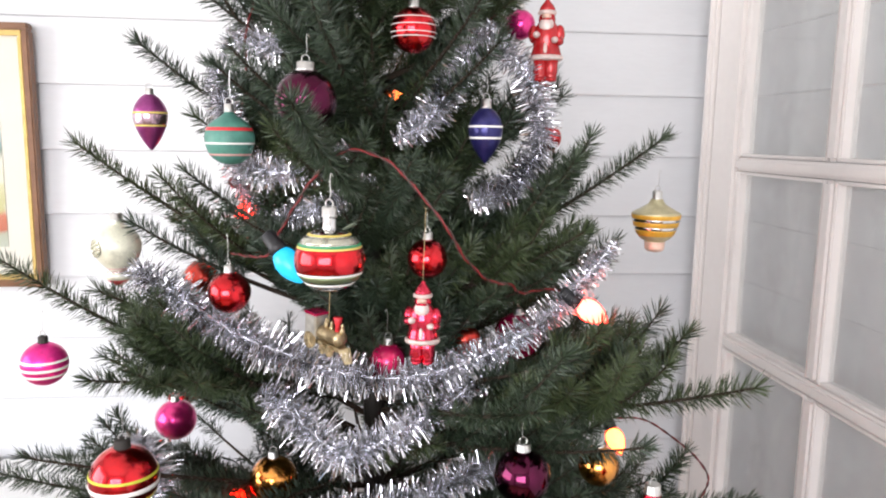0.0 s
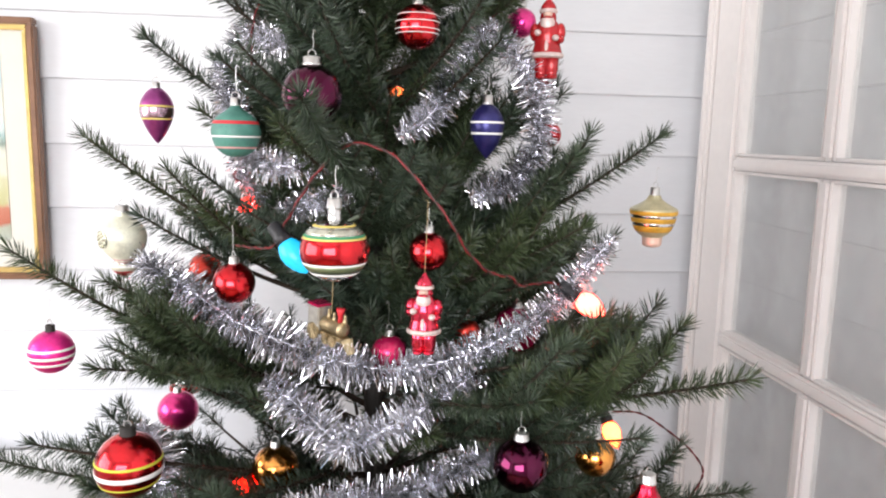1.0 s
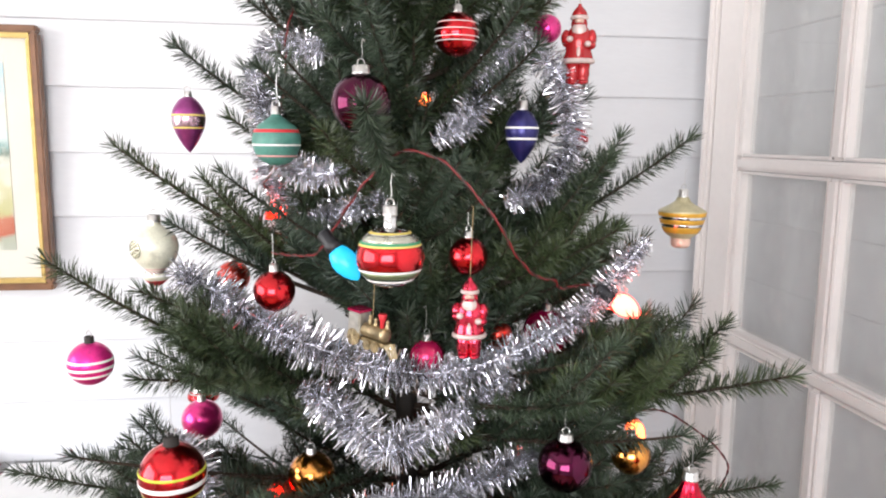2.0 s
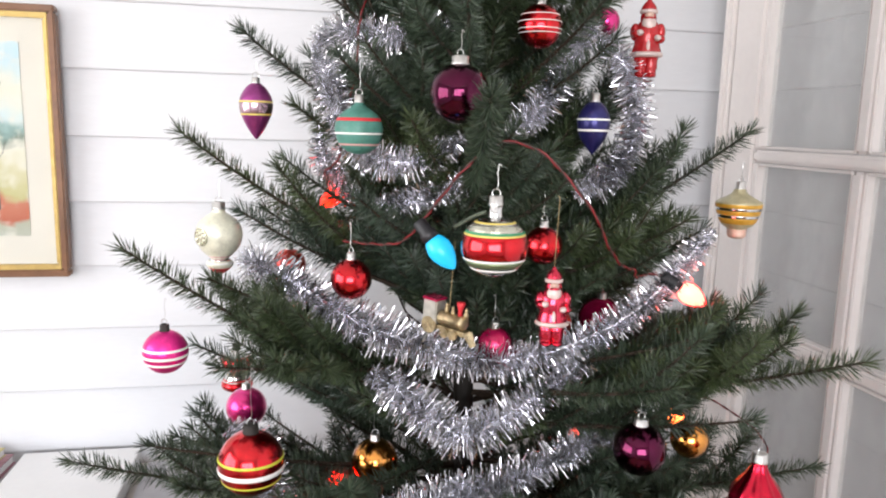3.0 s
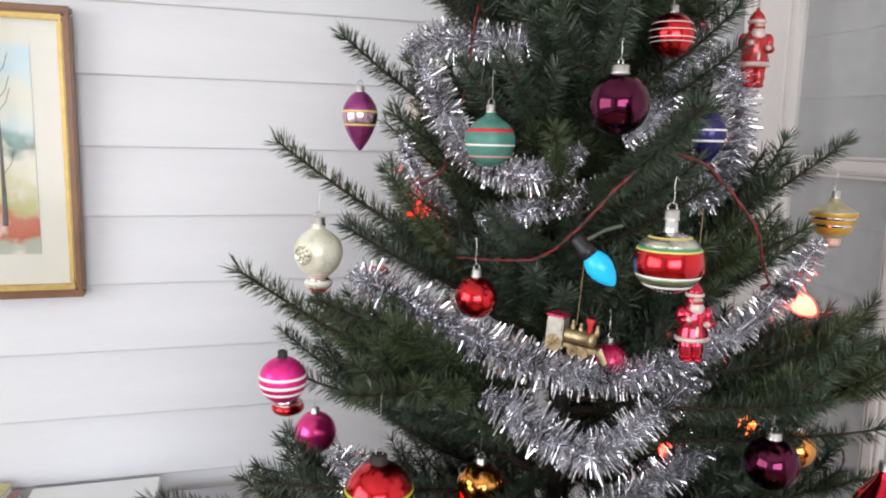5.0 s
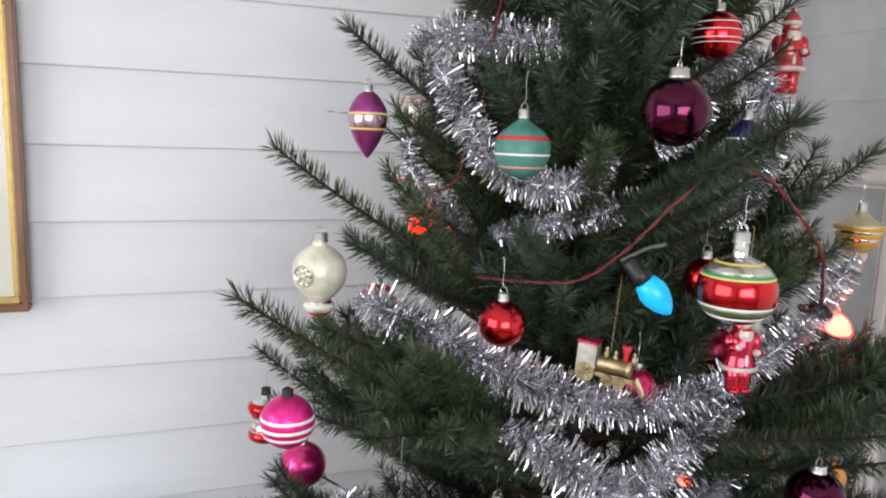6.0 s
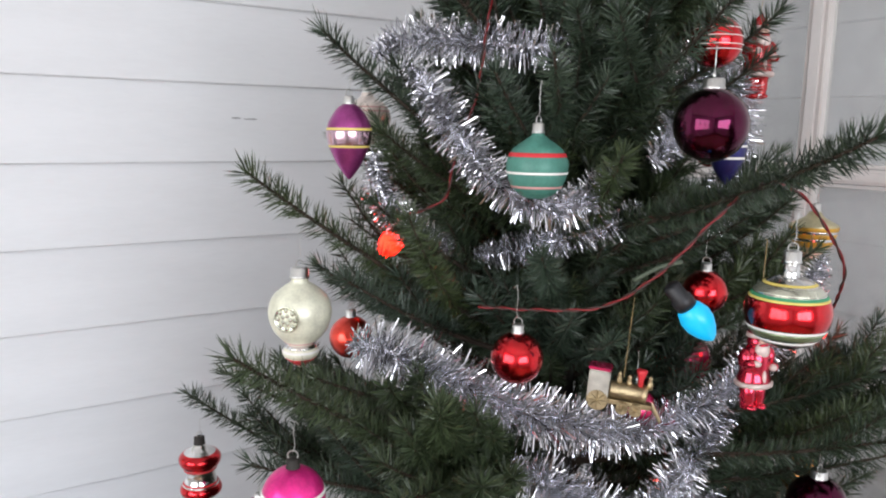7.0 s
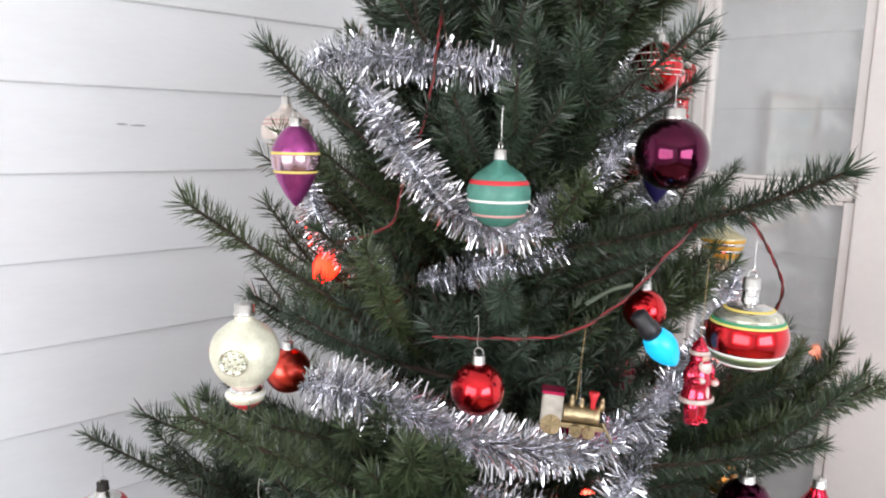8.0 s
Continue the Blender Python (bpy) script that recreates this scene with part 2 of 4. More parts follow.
wall_front = tagged(new("wall_front", mesh_of("wall_front", boxed((LEFT, FRONT + 0.02, 0), (RIGHT, FRONT + 0.14, TOP)), WHITE_BOARD)),
                    "white painted weatherboard wall behind the tree", "wall", kind="structure")
wall_side = tagged(new("wall_side", mesh_of("wall_side", boxed((RIGHT + 0.02, REAR, 0), (RIGHT + 0.14, FRONT + 0.14, TOP)), WHITE_BOARD)),
                   "white painted weatherboard side wall behind the open glazed door", "wall", kind="structure")


def wall_with_opening(name, lo, hi, o_lo, o_hi, axis, label):
    """A wall from lo to hi; the opening's two corners give (along, z)."""
    bm = bmesh.new()
    k = axis
    pieces = [((lo[k], 0), (o_lo[0], TOP)), ((o_hi[0], 0), (hi[k], TOP)), ((o_lo[0], 0), (o_hi[0], o_lo[1])), ((o_lo[0], o_hi[1]), (o_hi[0], TOP))]
    for (a, z0), (b, z1) in pieces:
        p, q = list(lo), list(hi)
        p[k], q[k], p[2], q[2] = a, b, z0, z1
        box(bm, p, q)
    return tagged(new(name, mesh_of(name, bm, PLASTER)), label, "wall", kind="structure")


wall_with_opening("wall_rear", (LEFT, REAR - 0.12, 0), (RIGHT + 0.02, REAR, TOP), (-1.7, 0.95), (0.2, 2.15), 0, "plain white wall with a wide window")
wall_with_opening("wall_window_side", (LEFT - 0.12, REAR - 0.12, 0), (LEFT, FRONT + 0.14, TOP), (-0.8, 0.85), (1.1, 2.15), 1, "plain white wall with a wide window")
tagged(new("floor", mesh_of("floor", boxed((LEFT, REAR, -0.1), (RIGHT + 0.02, FRONT + 0.02, 0)), TIMBER_FLOOR)), "brown timber floor", "floor", kind="structure")
tagged(new("ceiling", mesh_of("ceiling", boxed((LEFT - 0.12, REAR - 0.12, TOP), (RIGHT + 0.14, FRONT + 0.14, TOP + 0.1)), PLASTER)), "plain white ceiling", "ceiling", kind="structure")


def window_bars(name, along_x, at, a0, a1, z0, z1, count):
    w = tagged(empty(name), "white painted window with upright and cross bars", "window", kind="structure")

    def bar(n, a, b, c, d, t):
        lo, hi = ((a, at - t, c), (b, at + t, d)) if along_x else ((at - t, a, c), (at + t, b, d))
        part(n, boxed(lo, hi, 0.003), WHITE_GLOSS, w)
    bar("window_sill", a0 - 0.03, a1 + 0.03, z0 - 0.035, z0, 0.075)
    bar("window_frame", a0, a1, z1 - 0.05, z1, 0.03)
    bar("window_frame", a0, a1, z0, z0 + 0.05, 0.03)
    for i in range(count + 1):
        c = a0 + 0.025 + (a1 - a0 - 0.05) * i / count
        bar("window_bar", c - 0.022, c + 0.022, z0 + 0.05, z1 - 0.05, 0.025)
    zc = z0 + (z1 - z0) * 0.55
    bar("window_bar", a0 + 0.05, a1 - 0.05, zc - 0.015, zc + 0.015, 0.02)


window_bars("window_1", True, REAR - 0.03, -1.7, 0.2, 0.95, 2.15, 3)
window_bars("window_2", False, LEFT - 0.03, -0.8, 1.1, 0.85, 2.15, 3)

# ---- the open glazed door leaf, standing off the side wall ----
DX0, DX1 = 0.745, 0.785
door = tagged(empty("door_1"), "white painted glazed door with small panes, folded open before a wall", "door", kind="structure")
Y_HINGE, Y_IN, Y_MID, Y_IN2, Y_EDGE = 1.537, 1.438, 1.126, 0.829, 0.72
part("door_stile", boxed((DX0, Y_IN, 0.02), (DX1, Y_HINGE, 2.1), 0.003), WHITE_GLOSS, door)
part("door_stile", boxed((DX0, Y_EDGE, 0.02), (DX1, Y_IN2, 2.1), 0.003), WHITE_GLOSS, door)
RAILS = (1.777, 1.405, 1.033, 0.661)
part("door_rail", boxed((DX0, Y_IN2, 2.0), (DX1, Y_IN, 2.1), 0.003), WHITE_GLOSS, door)
part("door_rail", boxed((DX0, Y_IN2, 0.02), (DX1, Y_IN, 0.32), 0.003), WHITE_GLOSS, door)


def bead(bm, lo, hi, r=0.006):
    return box(bm, lo, hi, r)


for z in RAILS:
    part("glazing_bar", bead(bmesh.new(), (DX0 + 0.003, Y_IN2, z - 0.0135), (DX1 - 0.003, Y_IN, z + 0.0135)), WHITE_GLOSS, door)
zs = [2.0, *RAILS, 0.32]
for i, (zt, zb) in enumerate(zip(zs, zs[1:])):
    zt2, zb2 = zt - (0.015 if i else 0), zb + (0.015 if i < len(zs) - 2 else 0)
    part("glazing_bar", bead(bmesh.new(), (DX0 + 0.003, Y_MID - 0.015, zb2), (DX1 - 0.003, Y_MID + 0.015, zt2)), WHITE_GLOSS, door)
    for ya, yb in ((Y_IN2, Y_MID - 0.015), (Y_MID + 0.015, Y_IN)):
        wa, wb, wz = (0.018, 0.005, 0.006) if ya == Y_IN2 else (0.005, 0.018, 0.006)
        for n, lo, hi in (("bead", (DX0 + 0.006, ya, zb2), (DX1 - 0.006, ya + wa, zt2)), ("bead", (DX0 + 0.006, yb - wb, zb2), (DX1 - 0.006, yb, zt2)),
                          ("bead", (DX0 + 0.006, ya + wa, zb2), (DX1 - 0.006, yb - wb, zb2 + wz)), ("bead", (DX0 + 0.006, ya + wa, zt2 - wz), (DX1 - 0.006, yb - wb, zt2))):
            part(n, boxed(lo, hi, 0.002), WHITE_GLOSS, door)
        p = part("pane", boxed((0.768, ya + 0.004, zb2 + 0.004), (0.771, yb - 0.004, zt2 - 0.004)), GLASS, door, "clear window glass")
        p.visible_shadow = False
jamb = tagged(empty("door_jamb"), "white painted door post with a grooved edge", "door post", kind="structure")
part("post", boxed((DX0 - 0.004, 1.541, 0), (DX1 + 0.02, 1.556, 2.2), 0.003), WHITE_GLOSS, jamb)
part("stop", boxed((DX0 - 0.008, 1.556, 0), (DX1 + 0.02, 1.574, 2.2), 0.003), WHITE_GLOSS, jamb)

# ---- the tree ----
AX, AY = 0.01, 0.945
NEEDLE_LEN = 0.0215


# open gaps in the foliage, in which things hang: (place, radius, how far the gap runs towards the room)
ROOM_SIDE = Vector((-0.25, 0.10, 1.46))
OPEN = [((-0.264, 0.943, 1.466), 0.026, 0.2), ((-0.147, 0.817, 1.445), 0.032, 0.2), ((0.049, 0.796, 1.561), 0.026, 0.25), ((0.208, 0.862, 1.562), 0.026, 0.25), ((0.135, 0.838, 1.456), 0.026, 0.25),
        ((-0.312, 0.947, 1.308), 0.030, 0.25), ((-0.362, 0.838, 1.191), 0.031, 0.25), ((-0.154, 0.827, 1.274), 0.026, 0.25), ((-0.228, 1.025, 1.257), 0.020, 0.3), ((-0.033, 0.649, 1.345), 0.040, 0.2),
        ((-0.074, 0.699, 1.335), 0.032, 0.2), ((0.067, 0.802, 1.318), 0.024, 0.25), ((0.057, 0.732, 1.262), 0.034, 0.25), ((-0.045, 0.803, 1.232), 0.040, 0.3), ((0.025, 0.846, 1.195), 0.022, 0.3),
        ((0.198, 0.915, 1.195), 0.034, 0.35), ((0.256, 0.794, 1.256), 0.022, 0.25), ((-0.297, 1.126, 1.008), 0.032, 0.45), ((-0.267, 0.792, 1.075), 0.044, 0.25), ((-0.118, 0.891, 1.018), 0.030, 0.4),
        ((0.164, 0.719, 1.096), 0.032, 0.25), ((0.276, 0.804, 1.064), 0.025, 0.3), ((0.353, 0.862, 1.352), 0.03, 0.3), ((0.296, 0.689, 1.070), 0.034, 0.3), ((-0.165, 1.045, 1.349), 0.016, 0.4),
        ((-0.102, 0.851, 1.133), 0.034, 0.3), ((-0.066, 0.822, 1.112), 0.034, 0.3), ((-0.020, 0.790, 1.090), 0.034, 0.3), ((0.050, 0.798, 1.112), 0.028, 0.3), ((0.094, 0.811, 1.138), 0.028, 0.3),
        ((-0.262, 0.874, 1.292), 0.024, 0.3), ((-0.205, 0.860, 1.262), 0.024, 0.3), ((-0.150, 0.845, 1.225), 0.026, 0.3), ((-0.090, 0.838, 1.196), 0.026, 0.3), ((-0.022, 0.831, 1.174), 0.026, 0.3),
        ((0.045, 0.825, 1.170), 0.026, 0.3), ((0.105, 0.818, 1.186), 0.024, 0.3), ((0.160, 0.812, 1.212), 0.022, 0.3), ((0.215, 0.806, 1.255), 0.020, 0.3),
        ((-0.010, 0.780, 1.045), 0.022, 0.3), ((0.060, 0.800, 1.045), 0.022, 0.3), ((0.120, 0.820, 1.060), 0.022, 0.3),
        ((-0.150, 0.930, 1.560), 0.024, 0.3), ((-0.106, 0.885, 1.549), 0.022, 0.3), ((-0.201, 0.927, 1.520), 0.022, 0.3), ((-0.185, 0.895, 1.475), 0.024, 0.3), ((-0.165, 0.870, 1.440), 0.022, 0.3),
        ((-0.100, 0.830, 1.408), 0.022, 0.2), ((-0.085, 0.840, 1.375), 0.018, 0.2), ((-0.325, 1.290, 1.018), 0.035, 0.4)]
WIDE = [((0.070, 0.860, 1.470), 0.024, 0.3), ((0.098, 0.868, 1.510), 0.024, 0.3), ((0.120, 0.870, 1.550), 0.022, 0.3), ((0.043, 1.062, 1.502), 0.020, 0.4), ((-0.185, 0.985, 1.566), 0.028, 0.35),
        ((-0.150, 0.930, 1.560), 0.024, 0.3), ((-0.200, 1.000, 1.385), 0.028, 0.4), ((0.205, 0.880, 1.430), 0.024, 0.3), ((0.170, 0.870, 1.390), 0.024, 0.3), ((0.120, 0.850, 1.375), 0.022, 0.3),
        ((0.185, 0.870, 1.530), 0.022, 0.3), ((0.030, 0.850, 1.445), 0.020, 0.25),
        ((-0.102, 0.851, 1.133), 0.036, 0.3), ((-0.066, 0.822, 1.112), 0.036, 0.3), ((-0.020, 0.790, 1.090), 0.034, 0.3), ((0.050, 0.798, 1.112), 0.030, 0.3), ((0.094, 0.811, 1.138), 0.030, 0.3),
        ((0.115, 0.800, 1.150), 0.030, 0.3), ((-0.297, 1.126, 1.008), 0.032, 0.5), ((-0.118, 0.891, 1.018), 0.032, 0.4), ((-0.045, 0.803, 1.232), 0.034, 0.3), ((0.025, 0.846, 1.195), 0.024, 0.3),
        ((-0.262, 0.874, 1.292), 0.026, 0.3), ((-0.150, 0.845, 1.225), 0.026, 0.3), ((0.160, 0.812, 1.212), 0.024, 0.3), ((0.200, 0.976, 1.597), 0.016, 0.3), ((0.198, 0.915, 1.195), 0.034, 0.35),
        ((-0.228, 1.025, 1.257), 0.020, 0.3), ((-0.010, 0.780, 1.045), 0.026, 0.3), ((0.060, 0.800, 1.045), 0.026, 0.3), ((-0.083, 0.770, 1.036), 0.024, 0.3)]
NEAR_SIDE = Vector((0.0, 0.0, 1.45))
END_SIDE = Vector((-0.60, 0.40, 1.50))
LATE = [((-0.165, 1.045, 1.349), 0.012, 0.4), ((-0.172, 1.030, 1.392), 0.022, 0.35), ((0.049, 0.796, 1.561), 0.022, 0.3), ((0.140, 0.877, 1.572), 0.022, 0.35), ((-0.092, 0.930, 1.350), 0.022, 0.35), ((-0.055, 0.890, 1.366), 0.022, 0.3), ((-0.019, 0.854, 1.384), 0.022, 0.3), ((-0.285, 0.915, 1.052), 0.032, 0.4), ((-0.265, 0.890, 1.035), 0.03, 0.4),
        ((0.135, 0.838, 1.452), 0.036, 0.35), ((-0.227, 1.020, 1.257), 0.030, 0.35), ((0.067, 0.802, 1.318), 0.022, 0.25), ((-0.057, 0.713, 1.482), 0.033, 0.25), ((-0.147, 0.817, 1.445), 0.032, 0.25), ((-0.154, 0.827, 1.274), 0.024, 0.25), ((-0.043, 0.803, 1.232), 0.034, 0.3), ((-0.165, 0.870, 1.440), 0.022, 0.25)]
HOLLOW = [((-0.075, 0.800, 1.395), 0.034, 0.22), ((-0.020, 0.800, 1.385), 0.034, 0.22), ((0.030, 0.810, 1.345), 0.034, 0.22), ((-0.075, 0.820, 1.330), 0.028, 0.2), ((0.075, 0.800, 1.270), 0.030, 0.25), ((0.120, 0.800, 1.250), 0.030, 0.25)]
# clear lines right through the crown, where the wall shows
SEE_NEAR = [((-0.262, 0.890, 1.040), 0.030, 0.35), ((-0.199, 1.330, 1.172), 0.024, 0.8), ((-0.186, 1.330, 1.148), 0.024, 0.8), ((-0.236, 1.300, 0.896), 0.028, 0.7), ((-0.026, 1.300, 0.929), 0.018, 0.6), ((0.370, 1.008, 1.006), 0.018, 0.5)]
SEE_MID = [((-0.078, 1.330, 1.139), 0.024, 0.8), ((-0.048, 1.330, 1.113), 0.024, 0.8), ((-0.021, 1.330, 1.092), 0.024, 0.8), ((0.009, 1.330, 1.071), 0.024, 0.8)]
SEE_ROOM = [((-0.060, 1.330, 1.095), 0.022, 0.8), ((-0.015, 1.330, 1.081), 0.022, 0.8), ((-0.285, 0.915, 1.052), 0.032, 0.4), ((-0.255, 0.880, 1.020), 0.03, 0.4)]
MID_SIDE = Vector((-0.21, 0.0, 1.45))
GAPS = [(o, END_SIDE) for o in HOLLOW + LATE] + [(((-0.057, 0.713, 1.482), 0.030, 0.25), ROOM_SIDE)] + [(o, ROOM_SIDE) for o in OPEN] + [(o, NEAR_SIDE) for o in WIDE] + [(o, ROOM_SIDE) for o in WIDE[12:21]] + [(o, NEAR_SIDE) for o in SEE_NEAR] + [(o, MID_SIDE) for o in SEE_MID] + [(o, ROOM_SIDE) for o in SEE_ROOM]
GAP_A = np.array([o[0] for o, _ in GAPS]) - np.array([0.01, 0.945, 0])
GAP_B = GAP_A + np.array([tuple((e - Vector(o[0])).normalized() * o[2]) for o, e in GAPS])
GAP_R = np.array([o[1] for o, _ in GAPS])
WHOLE = {o[0] for o in SEE_NEAR + SEE_MID + SEE_ROOM} | {(0.198, 0.915, 1.195)}
GAP_WHOLE = [o[0] in WHOLE for o, _ in GAPS]


def in_gap(pts, share=1.0):
    """Which of the places (n, 3), counted from the trunk's foot, lie in an open gap."""
    hit = np.zeros(len(pts), bool)
    for a, b, r, whole in zip(GAP_A, GAP_B, GAP_R, GAP_WHOLE):
        ab = b - a
        t = np.clip((pts - a) @ ab / (ab @ ab), 0, 1)
        hit |= np.linalg.norm(pts - a - t[:, None] * ab, axis=1) < r * (1.0 if whole else share)
    return hit


def stem_frames(path):
    p = np.array([tuple(v) for v in path])
    d = np.gradient(p, axis=0)
    d /= np.linalg.norm(d, axis=1)[:, None] + 1e-9
    return p, d


def needles_on(path, density, rng, length=NEEDLE_LEN, share=1.0):
    """Verts of slim flat needles set round a stem, as an array (n, 5, 3)."""
    p, d = stem_frames(path)
    seg = np.linalg.norm(np.diff(p, axis=0), axis=1)
    cum = np.concatenate([[0], np.cumsum(seg)])
    n = max(8, int(cum[-1] * density))
    s = np.sort(rng.uniform(0, cum[-1], n))
    base = np.stack([np.interp(s, cum, p[:, i]) for i in range(3)], 1)
    dire = np.stack([np.interp(s, cum, d[:, i]) for i in range(3)], 1)
    dire /= np.linalg.norm(dire, axis=1)[:, None]
    ref = np.where(np.abs(dire[:, 2:3]) < 0.9, np.array([[0, 0, 1.0]]), np.array([[1.0, 0, 0]]))
    u = np.cross(dire, ref)
    u /= np.linalg.norm(u, axis=1)[:, None]
    w = np.cross(dire, u)
    a = rng.uniform(0, 2 * np.pi, n)
    out = np.cos(a)[:, None] * u + np.sin(a)[:, None] * w
    lean = rng.normal(1.12, 0.12, n)
    tip = np.clip((cum[-1] - s) / 0.014, 0, 1)
    lean = lean * (0.4 + 0.6 * tip)
    way = np.cos(lean)[:, None] * dire + np.sin(lean)[:, None] * out
    way[:, 2] += 0.05
    ln = length * rng.uniform(0.75, 1.15, n)
    end = base + way * ln[:, None]
    side = np.cross(way, dire)
    side /= np.linalg.norm(side, axis=1)[:, None] + 1e-9
    top = np.cross(side, way)
    h = 0.00060 * rng.uniform(0.8, 1.2, n)[:, None]
    turn_ = rng.uniform(-1.2, 1.2, n)[:, None]
    flat = side * np.cos(turn_) + top * np.sin(turn_)
    mid = base + way * (ln * 0.62)[:, None]
    v = np.stack([base + flat * h * 0.7, base - flat * h * 0.7, mid - flat * h, mid + flat * h, end], 1)
    return v[~in_gap(base + way * (ln * 0.5)[:, None], share)]


def needle_mesh(name, blocks, mat):
    v = np.concatenate(blocks).astype(np.float32)
    n = len(v)
    base = (np.arange(n) * 5)[:, None]
    tris = (base[:, None, :] + np.array([[0, 1, 2], [0, 2, 3], [3, 2, 4]])[None]).reshape(-1).astype(np.int32)
    me = bpy.data.meshes.new(name)
    me.vertices.add(n * 5)
    me.vertices.foreach_set("co", v.reshape(-1))
    me.loops.add(len(tris))
    me.loops.foreach_set("vertex_index", tris)
    me.polygons.add(n * 3)
    me.polygons.foreach_set("loop_start", np.arange(0, len(tris), 3, dtype=np.int32))
    me.materials.append(mat)
    me.update(calc_edges=True)
    return me


tree = tagged(empty("christmas_tree", pose(AX, AY, 0)), "tall artificial green fir with dense needles and upswept branches", "christmas tree")
trunk_path = [Vector((0.006 * math.sin(3 * z), 0.005 * math.cos(4 * z), z)) for z in np.linspace(0.02, 2.25, 30).tolist()]
part("trunk", tube(trunk_path, lambda s: 0.019 * (1 - 0.75 * s) + 0.002, 10), TRUNK, tree, "dark brown pole", True)
base_bm = bmesh.new()
for k in range(4):
    a = math.pi / 4 + k * math.pi / 2
    tube([Vector((0, 0, 0.16)), Vector((0.12 * math.cos(a), 0.12 * math.sin(a), 0.1)), Vector((0.3 * math.cos(a), 0.3 * math.sin(a), 0.012))], 0.011, 8, base_bm)
part("stand", base_bm, TRUNK, tree, "dark metal stand with four feet")

tree_rng = np.random.default_rng(7)


def branch(tip, slope=0.45, twigs=8, spread=0.15, sag=0.03, density=3500, bare=0.42, rng=tree_rng, lift=0.45):
    """One branch from the trunk to tip (in the room), with side twigs and needles."""
    tx, ty, tz = tip[0] - AX, tip[1] - AY, tip[2]
    r = math.hypot(tx, ty)
    root = Vector((0, 0, tz - slope * r))
    end = Vector((tx, ty, tz))
    end -= (end - root).normalized() * 0.010
    ctrl = root.lerp(end, 0.55) - Vector((0, 0, sag))
    path = [(1 - t) ** 2 * root + 2 * t * (1 - t) * ctrl + t * t * end for t in np.linspace(0, 1, 22).tolist()]
    length = sum((b - a).length for a, b in zip(path, path[1:]))
    bm = tube(path, lambda s: 0.0034 * (1 - s) + 0.0012, 5)
    first = 3
    blocks = [needles_on(path[first:], density * 1.05, rng, share=0.2)]
    side = Vector((0, 0, 1)).cross(end - root).normalized()
    twigs = int(twigs * 1.4)
    for i in range(twigs):
        f = 0.2 + (1 - bare - 0.1) * (i + 0.5) / max(1, twigs) + float(rng.uniform(-0.02, 0.02))
        k = min(20, max(1, int(f * 21)))
        p = path[k]
        d = (path[k + 1] - path[k - 1]).normalized()
        hand = (1, -1, 0.35, -0.35)[i % 4] if twigs > 5 else (1, -1)[i % 2]
        up = Vector((0, 0, 1)) * (0.12 if abs(hand) == 1 else lift)
        way = (d * float(rng.uniform(0.75, 0.95)) + side * hand * float(rng.uniform(0.55, 0.8)) + up + Vector(rng.normal(0, 0.08, 3))).normalized()
        tl = spread * (1.15 - 0.75 * f) * float(rng.uniform(0.75, 1.15))
        bend = Vector((0, 0, 0.25)) * tl
        tw = [p + way * tl * s + bend * s * s for s in np.linspace(0, 1, 8).tolist()]
        if in_gap(np.array([tuple(q) for q in tw])).mean() > 0.12:
            continue
        tube(tw, lambda s: 0.0019 * (1 - s) + 0.0008, 4, bm)
        blocks.append(needles_on(tw, density, rng))
        if tl > 0.085 and rng.random() < 0.7:
            q = tw[3]
            way2 = (way + side * float(rng.uniform(-0.8, 0.8)) + Vector((0, 0, 0.3))).normalized()
            tw2 = [q + way2 * tl * 0.5 * s for s in np.linspace(0, 1, 5).tolist()]
            if in_gap(np.array([tuple(v) for v in tw2])).any():
                continue
            tube(tw2, 0.001, 4, bm)
            blocks.append(needles_on(tw2, density, rng))
    ob = part("branch", bm, BARK, tree)
    part("needles", needle_mesh("needles", blocks, NEEDLE), NEEDLE, ob, "dark green needles")
    return ob


